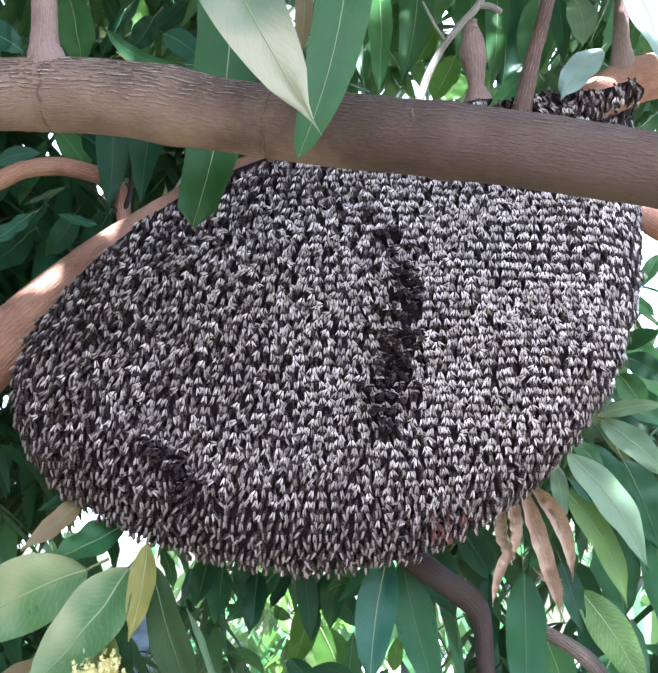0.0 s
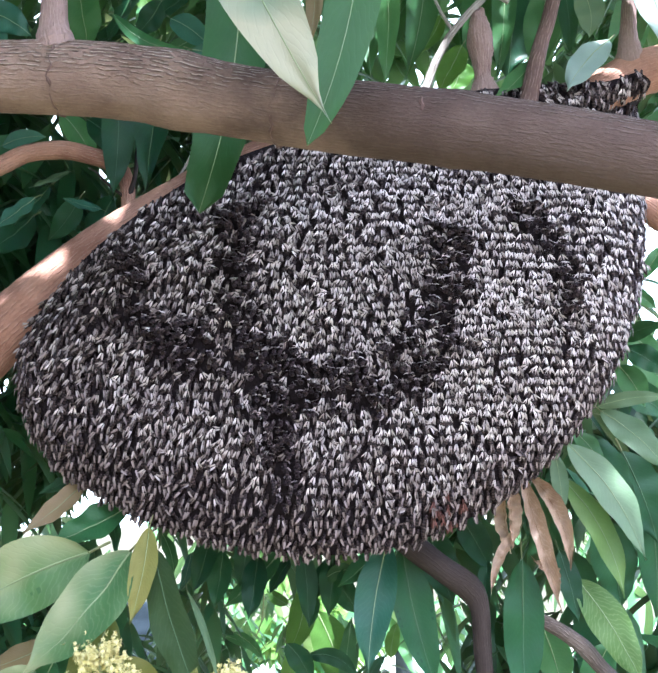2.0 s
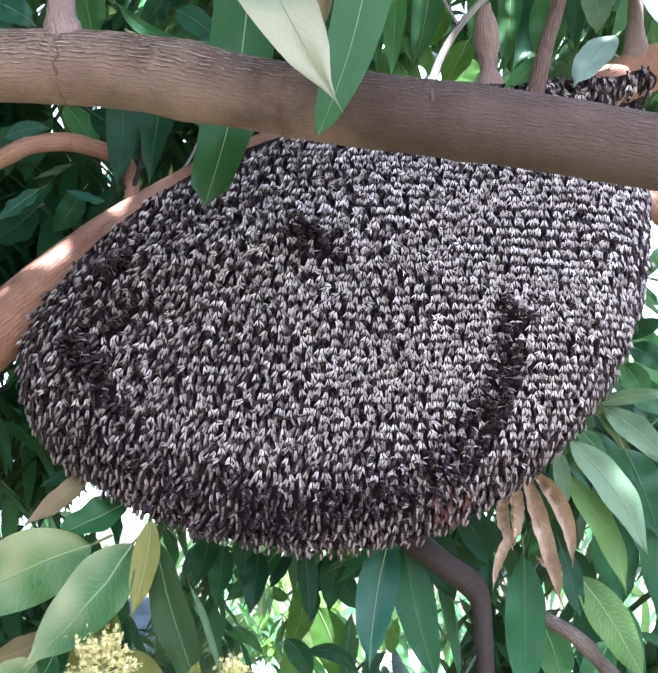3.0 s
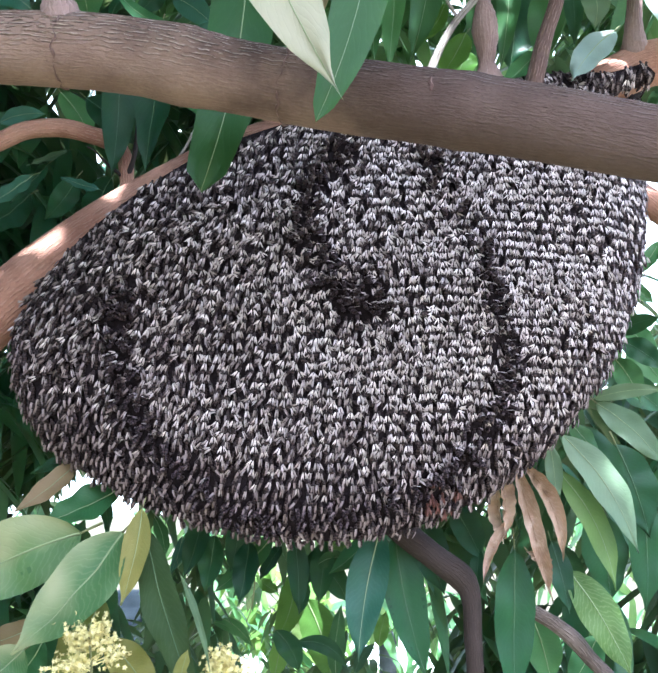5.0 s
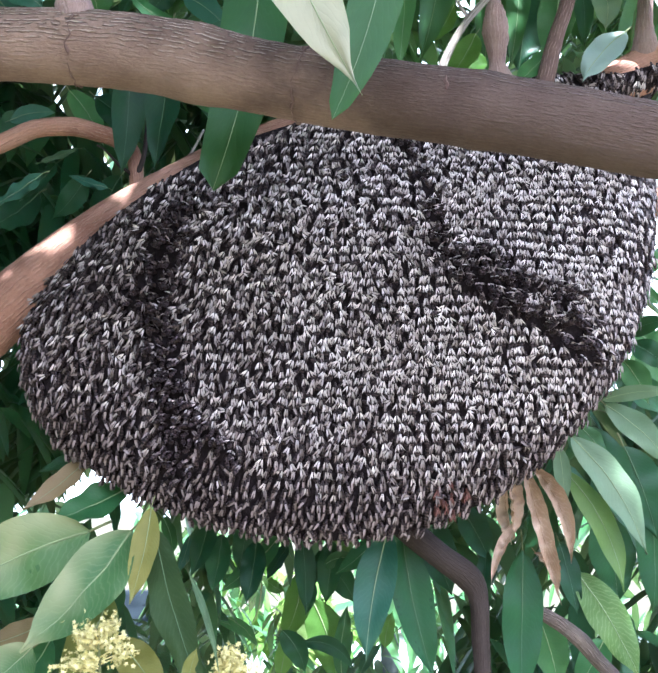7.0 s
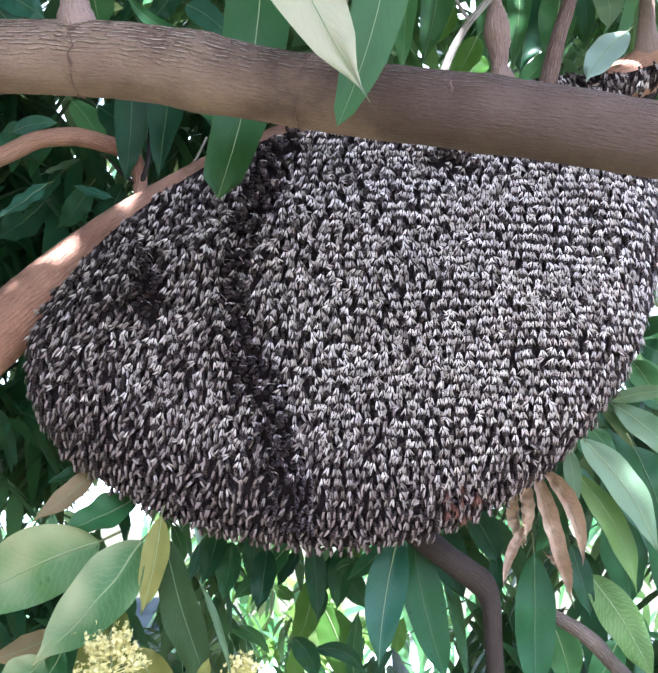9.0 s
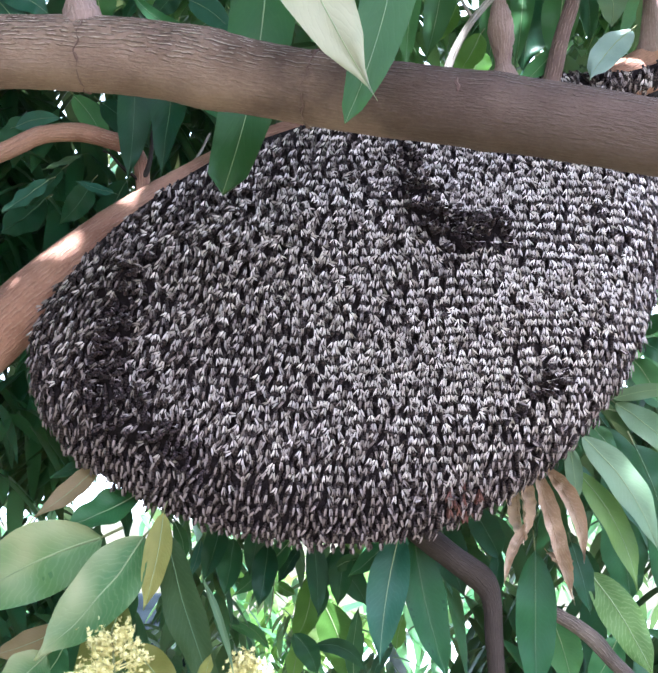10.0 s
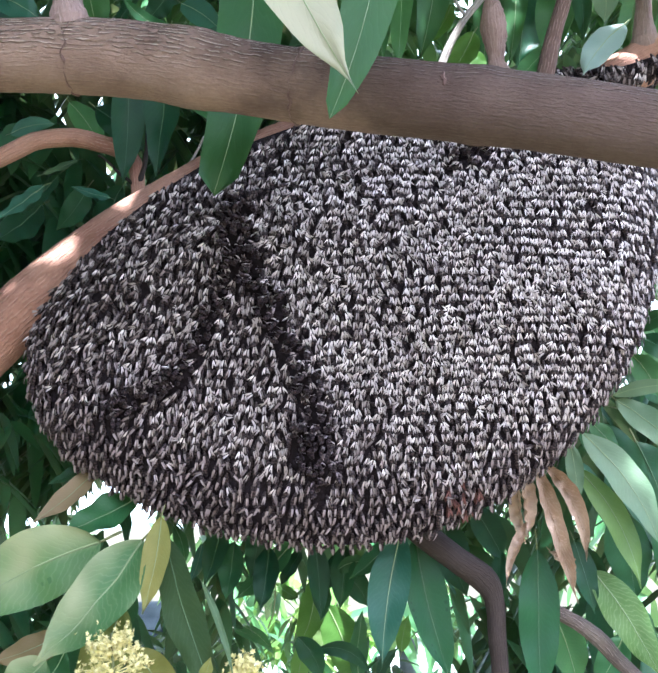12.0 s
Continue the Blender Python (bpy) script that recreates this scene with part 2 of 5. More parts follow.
wt.links.new(w_uv.outputs[0], w_xyz.inputs[0])
w_mix = calc(wt, "ADD", calc(wt, "MULTIPLY", w_info.outputs["Random"], 0.75), calc(wt, "MULTIPLY", w_noise.outputs["Fac"], 0.4))
w_col = ramp(wt, [(0.1, (0.26, 0.215, 0.2)), (0.45, (0.6, 0.53, 0.515)), (0.85, (0.9, 0.825, 0.805))], w_mix)
# wing colour dims from root to tip
root_to_tip = ramp(wt, [(0.0, (0.95, 0.95, 0.95)), (0.4, (1, 1, 1)), (0.75, (0.8, 0.78, 0.78)), (1.0, (0.45, 0.41, 0.41))], w_xyz.outputs["X"])
# dark back shows through folded wings; extra tint paints the rim's shade; spread ones are silvery
folded = ramp(wt, [(0.0, (0.38, 0.335, 0.34)), (0.5, (1, 1, 1))], w_xyz.outputs["Y"])
wt.links.new(mixed(wt, mixed(wt, w_col, root_to_tip, 1.0, "MULTIPLY"), folded, 1.0, "MULTIPLY"), wb.inputs["Base Color"])


# ---------------------------------------------------------------- shapes
def mesh_of(bm, name, *mats):
    me = bpy.data.meshes.new(name)
    bm.normal_update()
    bm.to_mesh(me)
    bm.free()
    me.polygons.foreach_set("use_smooth", [True] * len(me.polygons))
    for m in mats:
        me.materials.append(m)
    return me


def part(name, bm, material, parent, label=""):
    ob = new(name, mesh_of(bm, name, material))
    ob.parent = parent
    return tagged(ob, label)


def spline(points, steps):
    """A smooth line through the points (any number of values each), evenly stepped."""
    p = np.array(points, float)
    p = np.vstack([2 * p[0] - p[1], p, 2 * p[-1] - p[-2]])
    out = []
    for k in range(steps + 1):
        f = k / steps * (len(points) - 1)
        i = min(int(f), len(points) - 2)
        u = f - i
        a, b, c, d = p[i:i + 4]
        out.append(0.5 * (2 * b + (c - a) * u + (2 * a - 5 * b + 4 * c - d) * u * u + (3 * b - a - 3 * c + d) * u ** 3))
    return np.array(out)


def tube(points, steps, sides, rough=0.0, knots=(), seed=0.0):
    """Wood along points (x, y, z, radius): uneven round, furrowed, with UV in metres, closed at both ends."""
    line = spline(points, steps)
    bm = bmesh.new()
    uv = bm.loops.layers.uv.new("UVMap")
    rings, run = [], 0.0
    side = Vector((0, 1, 0.01))
    length = [0.0]
    for k in range(steps):
        length.append(length[-1] + float(np.linalg.norm(line[k + 1][:3] - line[k][:3])))
    for k, row in enumerate(line):
        c, r = Vector(row[:3]), float(row[3])
        ahead = Vector(line[min(k + 1, steps)][:3] - line[max(k - 1, 0)][:3]).normalized()
        side = (side - ahead * side.dot(ahead)).normalized()
        up = ahead.cross(side)
        for at, wide, tall in knots:
            r *= 1 + tall * math.exp(-((length[k] - at) / wide) ** 2)
        ring = []
        for s in range(sides):
            a = 2 * math.pi * s / sides
            d = side * math.cos(a) + up * math.sin(a)
            q = c + d * r
            bulge = noise.noise(Vector((q.x * 9 + seed, q.y * 9, q.z * 9))) * 0.09
            furrow = noise.noise(Vector((length[k] * 60 + seed, a * r * 300, seed))) * rough
            ring.append(bm.verts.new(c + d * (r * (1 + bulge) + furrow)))
        rings.append(ring)
    r = float(np.mean(line[:, 3]))
    for k in range(steps):
        for s in range(sides):
            n = (s + 1) % sides
            f = bm.faces.new((rings[k][s], rings[k][n], rings[k + 1][n], rings[k + 1][s]))
            for lp, (kk, ss) in zip(f.loops, ((k, s), (k, s + 1), (k + 1, s + 1), (k + 1, s))):
                lp[uv].uv = (length[kk], 2 * math.pi * ss / sides * r)
    bm.faces.new(rings[0])
    bm.faces.new(rings[-1][::-1])
    bmesh.ops.recalc_face_normals(bm, faces=bm.faces)
    return bm


def blade_rows(length, width, bend, fold, curl, seed, steps, cols, drawn, blunt=0.75):
    """The blade of a mango leaf: lance-shaped with a drawn-out tip, arched, folded along its midrib, wavy at the edge.
    x runs along the blade, y across, z is its upper side."""
    rows = []
    for k in range(steps + 1):
        u = k / steps
        w = width / 2 * (math.sin(math.pi * u ** 0.85) ** blunt * (1 - 0.22 * u) if 0 < u < 1 else 0.0)
        tail = min(max((u - 0.78) / 0.22, 0), 1)
        w *= 1.08 * (1 - drawn * tail * tail * (3 - 2 * tail))
        w = max(w, width * 0.012 * (1 - u))
        lift = bend * length * 4 * u * (1 - u) * 1.0
        sag = -bend * length * 1.2 * (u * u - u)
        row = []
        for j in range(cols + 1):
            v = 2 * j / cols - 1
            roll_up = curl * v * v
            y = v * w * (1 - 0.35 * curl * v * v)
            z = abs(v) * w * fold + roll_up * w * 0.8
            z += width * 0.05 * v * v * math.sin(u * 17 + seed * 5 + v) + noise.noise(Vector((u * 5 + curl * u * 9, v * 1.5, seed * 3))) * width * (0.08 + 0.25 * curl) + curl * width * 0.22 * noise.noise(Vector((u * 15, v * 2.5, seed))) + curl * width * 0.1 * math.sin(u * 40 + v * 3 + seed)
            row.append(Vector((u * length, y + lift, z + sag)))
        rows.append(row)
    return rows


def blade_mesh(length, width, bend, fold, curl, seed, drawn, blunt=0.75, steps=20, cols=6):
    bm = bmesh.new()
    uv = bm.loops.layers.uv.new("UVMap")
    rows = blade_rows(length, width, bend, fold, curl, seed, steps, cols, drawn, blunt)
    for depth, flip in ((0.0, False), (-0.0005, True)):
        vs = [[bm.verts.new(p + Vector((0, 0, depth))) for p in row] for row in rows]
        for k in range(steps):
            for j in range(cols):
                order = [(k, j), (k + 1, j), (k + 1, j + 1), (k, j + 1)]
                if flip:
                    order = order[::-1]
                f = bm.faces.new([vs[a][b] for a, b in order])
                for lp, (a, b) in zip(f.loops, order):
                    lp[uv].uv = (a / steps, b / cols)
    return bm, [row[cols // 2] for row in rows]


leaf_count = 0


def leaf(base, tip, width, kind, label, bend=0.04, roll=0.0, curl=0.0, drawn=0.6, blunt=0.75):
    """A mango leaf from its stalk's end to its tip; roll turns it about its length, 0 faces the viewer."""
    global leaf_count
    leaf_count += 1
    seed = leaf_count * 0.73
    b, e = Vector(base), Vector(tip)
    x = (e - b).normalized()
    z = Vector((0, -1, 0.15))
    z = (z - x * z.dot(x)).normalized()
    y = z.cross(x)
    m = Matrix.Translation(b) @ Matrix((x, y, z)).transposed().to_4x4() @ pose(0, 0, 0, roll)
    bm, spine = blade_mesh((e - b).length, width, bend, (0.85 if curl else 0.16) + 0.1 * math.sin(seed * 9), curl, seed, drawn, blunt, 56 if curl else 20)
    dry = kind == "dry"
    thing = new("dry_leaf" if dry else "mango_leaf", mesh_of(bm, "blade", LEAVES[kind]))
    thing.matrix_basis = m
    tagged(thing, label, "leaf", "dry leaves in the bunch" if dry else "mango leaves")
    r = width * 0.016
    pts = [(p.x, p.y, p.z + r * 0.5, r * (1.1 - 0.9 * k / len(spine))) for k, p in enumerate(spine)][::2]
    part("midrib", tube(pts, 14, 5), RIB_DRY if dry else RIB_DARK if kind in ("dark", "olive") else RIB, thing, "raised midrib")
    s = (e - b).length * 0.14
    part("leaf_stalk", tube([(-s, 0, -s * 0.25, r * 1.4), (-s * 0.4, 0, -s * 0.05, r * 1.25), (0.002, 0, r * 0.4, r * 1.15)], 6, 6), RIB_DRY if dry else STALK, thing)
    return thing


# ---------------------------------------------------------------- the ground and the distance
bm = bmesh.new()
bmesh.ops.create_grid(bm, x_segments=60, y_segments=60, size=300)
for v in bm.verts:
    v.co.z = noise.noise(v.co * 0.03) * 0.25
ground = new("ground", mesh_of(bm, "ground", SOIL))
tagged(ground, "dry grassy ground under the trees", "ground", "", "structure")


HAZE = bpy.data.materials.new("bright_haze")
HAZE.use_nodes = True
glow = HAZE.node_tree.nodes.new("ShaderNodeEmission")
glow.inputs["Color"].default_value, glow.inputs["Strength"].default_value = (0.9, 1.0, 1.0, 1), 1.3
HAZE.node_tree.links.new(glow.outputs[0], HAZE.node_tree.nodes["Material Output"].inputs["Surface"])
bm = bmesh.new()
arc = [(90 * math.sin(radians(a)), 90 * math.cos(radians(a))) for a in range(-60, 61, 6)]
low = [bm.verts.new((x, y, -1)) for x, y in arc]
high = [bm.verts.new((x, y, 75)) for x, y in arc]
for k in range(len(arc) - 1):
    bm.faces.new((low[k], low[k + 1], high[k + 1], high[k]))
tagged(new("backdrop", mesh_of(bm, "backdrop", HAZE)), "bright hazy white sky beyond the garden", "sky", "", "structure")

# ---------------------------------------------------------------- wood
FRONT = [(-0.361, -0.240, 2.123, 0.031), (-0.265, -0.250, 2.119, 0.030), (-0.200, -0.255, 2.114, 0.031), (-0.135, -0.260, 2.104, 0.030), (-0.008, -0.285, 2.067, 0.030), (0.117, -0.320, 2.033, 0.028), (0.228, -0.365, 1.991, 0.026), (0.291, -0.390, 1.965, 0.024)]
COMB_WOOD = [(-0.444, 0.080, 1.889, 0.0369), (-0.393, 0.090, 1.947, 0.0368), (-0.346, 0.090, 1.990, 0.0353), (-0.306, 0.100, 2.032, 0.0336), (-0.253, 0.110, 2.082, 0.0282), (-0.193, 0.110, 2.125, 0.0236), (-0.120, 0.110, 2.166, 0.0226), (-0.025, 0.100, 2.197, 0.0234), (0.068, 0.090, 2.219, 0.0232), (0.146, 0.075, 2.219, 0.0223), (0.221, 0.060, 2.215, 0.0240), (0.298, 0.060, 2.222, 0.0249), (0.351, 0.060, 2.245, 0.0254), (0.394, 0.060, 2.265, 0.0264), (0.460, 0.050, 2.273, 0.0262)]
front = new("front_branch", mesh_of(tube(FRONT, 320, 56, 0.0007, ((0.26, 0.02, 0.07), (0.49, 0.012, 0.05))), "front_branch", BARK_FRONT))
tagged(front, "thick grey-brown mango branch with furrowed bark", "branch")
part("side_shoot", tube([(-0.205, -0.264, 2.117, 0.0073), (-0.206, -0.264, 2.127, 0.0146), (-0.207, -0.264, 2.137, 0.0166), (-0.209, -0.264, 2.148, 0.0140), (-0.210, -0.264, 2.160, 0.0116), (-0.211, -0.264, 2.188, 0.0106), (-0.214, -0.264, 2.244, 0.0106)], 90, 36, 0.0015, ((0.014, 0.003, 0.06), (0.022, 0.002, 0.05), (0.03, 0.003, 0.05))), BARK_SHOOT, front, "pinkish upright side shoot with a wrinkled collar")
def ring_scar(at, width, seed):
    """A puckered ring in the bark round the front branch."""
    line = spline(FRONT, 320)
    k = min(range(320), key=lambda i: abs(line[i][0] - at))
    c, r = Vector(line[k][:3]), float(line[k][3])
    ahead = Vector(line[k + 1][:3] - line[k - 1][:3]).normalized()
    u = (Vector((0, 1, 0)) - ahead * ahead.y).normalized()
    w = ahead.cross(u)
    pts = []
    for j in range(49):
        a = 2 * math.pi * j / 48
        push = noise.noise(Vector((j * 0.5, seed, 0))) * 0.004
        pts.append((*(c + (u * math.cos(a) + w * math.sin(a)) * r * 0.99 + ahead * push), max(width * (0.55 + 1.5 * noise.noise(Vector((j * 0.55, seed, 4)))), 0.0001)))
    part("ring_scar", tube(pts, 150, 8, 0.0008, (), seed), BARK, front, "puckered ring in the bark")


def bark_scar(at, high, low, width, seed):
    """A pale healed scar across the viewer's side of the front branch, from one angle round it to another."""
    line = spline(FRONT, 320)
    k = min(range(320), key=lambda i: abs(line[i][0] - at))
    c, r = Vector(line[k][:3]), float(line[k][3])
    pts = []
    for j in range(9):
        a = math.radians(high + (low - high) * j / 8)
        push = noise.noise(Vector((j * 0.6, seed, 1))) * 0.003
        pts.append((c.x + push, c.y + math.cos(a) * r * 0.965, c.z + math.sin(a) * r * 0.965, width * (0.35 + 0.65 * math.sin(math.pi * (j + 0.5) / 9))))
    part("bark_scar", tube(pts, 40, 12, 0.0009, (), seed), BARK, front, "pale healed scar in the bark")


bark_scar(0.083, 158, 192, 0.0021, 3.0)
bark_scar(0.110, 172, 184, 0.0017, 5.0)
ring_scar(-0.203, 0.0011, 2.0)
ring_scar(-0.018, 0.0012, 6.0)
wood = new("comb_branch", mesh_of(tube(COMB_WOOD, 280, 44, 0.0007, (), 3.1), "comb_branch", BARK_WARM))
tagged(wood, "reddish-brown mango branch carrying the bee colony", "branch")
part("side_shoot", tube([(0.378, 0.050, 2.251, 0.0068), (0.378, 0.050, 2.265, 0.0155), (0.378, 0.050, 2.281, 0.0160), (0.378, 0.050, 2.298, 0.0126), (0.379, 0.050, 2.320, 0.0102), (0.383, 0.050, 2.354, 0.0092), (0.391, 0.050, 2.412, 0.0092)], 60, 28, 0.0013, ((0.02, 0.003, 0.06), (0.03, 0.003, 0.05)), 5.0), BARK_SHOOT, wood, "pale pinkish side shoot with a wrinkled base")
part("knobby_stub", tube([(0.205, 0.065, 2.240, 0.0216), (0.205, 0.065, 2.256, 0.0147), (0.204, 0.065, 2.269, 0.0103), (0.204, 0.065, 2.288, 0.0128), (0.203, 0.065, 2.307, 0.0162), (0.203, 0.065, 2.327, 0.0147), (0.203, 0.065, 2.344, 0.0098), (0.208, 0.065, 2.356, 0.0029)], 70, 28, 0.0022, (), 7.0), BARK_SHOOT, wood, "knobby dead grey-brown stub")
side = new("side_branch", mesh_of(tube([(-0.467, 0.140, 2.165, 0.011), (-0.405, 0.140, 2.194, 0.012), (-0.369, 0.140, 2.211, 0.012), (-0.325, 0.140, 2.215, 0.012), (-0.290, 0.140, 2.207, 0.011), (-0.257, 0.140, 2.194, 0.011), (-0.242, 0.140, 2.173, 0.010), (-0.236, 0.132, 2.138, 0.009), (-0.232, 0.122, 2.098, 0.010)], 120, 24, 0.0005, (), 9.0), "side_branch", BARK_WARM))
tagged(side, "thin bent reddish mango branch", "branch")
for name, pts, mat, lab in (
    ("twig", [(0.135, 0.100, 2.259, 0.0056), (0.150, 0.100, 2.299, 0.0051), (0.171, 0.100, 2.338, 0.0046), (0.194, 0.100, 2.367, 0.0046), (0.219, 0.100, 2.394, 0.0046), (0.233, 0.100, 2.421, 0.0041)], BARK_GREY, "pale grey bare forked twig"),
    ("twig", [(0.219, 0.100, 2.394, 0.0041), (0.234, 0.100, 2.394, 0.0041), (0.249, 0.100, 2.385, 0.0036)], BARK_GREY, "pale grey side fork of a bare twig"),
    ("twig", [(0.177, 0.100, 2.345, 0.0020), (0.164, 0.100, 2.369, 0.0020), (0.150, 0.100, 2.403, 0.0015)], BARK_GREY, "thin pale bare twig"),
    ("twig", [(0.246, 0.030, 2.209, 0.0123), (0.253, 0.030, 2.235, 0.0104), (0.267, 0.030, 2.286, 0.0090), (0.280, 0.030, 2.324, 0.0090), (0.299, 0.030, 2.391, 0.0085)], BARK, "straight bare brown twig"),
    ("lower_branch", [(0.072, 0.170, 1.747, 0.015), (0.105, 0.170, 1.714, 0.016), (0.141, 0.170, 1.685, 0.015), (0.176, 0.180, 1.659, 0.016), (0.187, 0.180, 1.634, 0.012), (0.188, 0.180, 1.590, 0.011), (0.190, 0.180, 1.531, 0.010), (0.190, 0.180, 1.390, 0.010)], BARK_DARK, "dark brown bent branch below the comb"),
    ("twig", [(0.241, 0.210, 1.636, 0.007), (0.259, 0.210, 1.622, 0.008), (0.296, 0.210, 1.600, 0.009), (0.319, 0.210, 1.581, 0.010), (0.336, 0.210, 1.561, 0.009), (0.371, 0.210, 1.526, 0.009)], BARK_TWIG, "grey-brown knotty twig among the leaves"),
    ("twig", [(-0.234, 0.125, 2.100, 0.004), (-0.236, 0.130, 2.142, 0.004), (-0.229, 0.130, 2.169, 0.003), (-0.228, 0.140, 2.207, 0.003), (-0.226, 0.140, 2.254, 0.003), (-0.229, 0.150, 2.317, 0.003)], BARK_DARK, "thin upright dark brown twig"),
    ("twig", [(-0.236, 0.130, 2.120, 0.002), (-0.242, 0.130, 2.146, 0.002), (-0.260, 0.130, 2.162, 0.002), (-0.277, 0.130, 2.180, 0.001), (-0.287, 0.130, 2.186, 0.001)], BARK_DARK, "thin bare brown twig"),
    ("twig", [(-0.221, 0.115, 2.113, 0.002), (-0.195, 0.120, 2.140, 0.0018), (-0.169, 0.120, 2.172, 0.0016), (-0.153, 0.120, 2.204, 0.0014)], BARK_GREY, "thin pale bare twig"),
    ("branch_stump", [(0.382, 0.120, 2.138, 0.016), (0.403, 0.120, 2.119, 0.017), (0.438, 0.120, 2.095, 0.018), (0.500, 0.120, 2.063, 0.019)], BARK_WARM, "smooth pinkish-brown branch behind the comb"),
    ("stem", [(-0.078, 0.220, 1.699, 0.001), (-0.076, 0.220, 1.659, 0.001), (-0.079, 0.220, 1.623, 0.001), (-0.086, 0.220, 1.603, 0.001)], STALK, "thin green hanging stem"),
):
    tagged(new(name, mesh_of(tube(pts, 50, 16, 0.0004, (), len(lab)), name, mat)), lab, "branch" if "branch" in name else "twig")

# ---------------------------------------------------------------- the colony
LEFT, RIGHT, LOW_X = -0.350, 0.391, 0.026
wood_line = spline(COMB_WOOD, 200)


def comb_top(x):
    over = float(np.interp(x, (-0.36, -0.28, 0.1, 0.2, 0.28, 0.31, 0.34, 0.38, 0.4), (-0.042, -0.03, -0.012, 0.02, 0.024, 0.014, -0.004, -0.012, -0.03)))
    return float(np.interp(x, wood_line[:, 0], wood_line[:, 2])) + over


def comb_low(x):
    if x < LOW_X:
        u = min((LOW_X - x) / (LOW_X - LEFT), 1)
        return 1.919 - 0.219 * (1 - u * u) ** 0.5
    u = min((x - LOW_X) / (RIGHT - LOW_X), 1)
    return 2.096 - 0.395 * (1 - u ** 1.8) ** 0.5


def comb_y(x, z, front=1):
    lo, hi = comb_low(x), comb_top(x)
    s = min(max((z - lo) / max(hi - lo, 0.01), 0), 1)
    far = abs((x - 0.02) / 0.371)
    swell = (1 - (1 - min(s / 0.6, 1)) ** 2) ** 0.5 * max(1 - far ** 4, 0) ** 0.5
    swell *= 1 - 0.35 * max(0, (s - 0.75) / 0.25)
    y = 0.088 - (0.08 if front else -0.03) * swell
    if front:
        yc, zc, r = (float(np.interp(x, wood_line[:, 0], wood_line[:, n])) for n in (1, 2, 3))
        if abs(z - zc) < r * 1.1:
            y = min(y, yc - max(r * r * 1.5 - (z - zc) ** 2, 0) ** 0.5 - 0.002)
    return y


HANG_FROM = Vector((0.02, 0.09, 2.2))
colony = new("bee_colony")
colony.location = HANG_FROM
tagged(colony, "dark comb covered by thousands of giant honey bees", "bee colony")
bm = bmesh.new()
for front_side in (1, 0):
    grid = []
    for i in range(91):
        x = LEFT - 0.002 + (RIGHT - LEFT + 0.007) * (0.5 - 0.5 * math.cos(math.pi * i / 90))
        lo, hi = comb_low(x) + 0.007, comb_top(x) + 0.004
        grid.append([bm.verts.new(Vector((x, comb_y(x, lo + (hi - lo) * k / 60, front_side) + (0.004 if front_side else 0), lo + (hi - lo) * k / 60)) - HANG_FROM) for k in range(61)])
    for i in range(90):
        for k in range(60):
            quad = [grid[i][k], grid[i + 1][k], grid[i + 1][k + 1], grid[i][k + 1]]
            bm.faces.new(quad if front_side else quad[::-1])
bmesh.ops.remove_doubles(bm, verts=bm.verts, dist=0.0004)
part("bee_mass", bm, CURTAIN, colony, "dark mass of bee bodies on the comb")


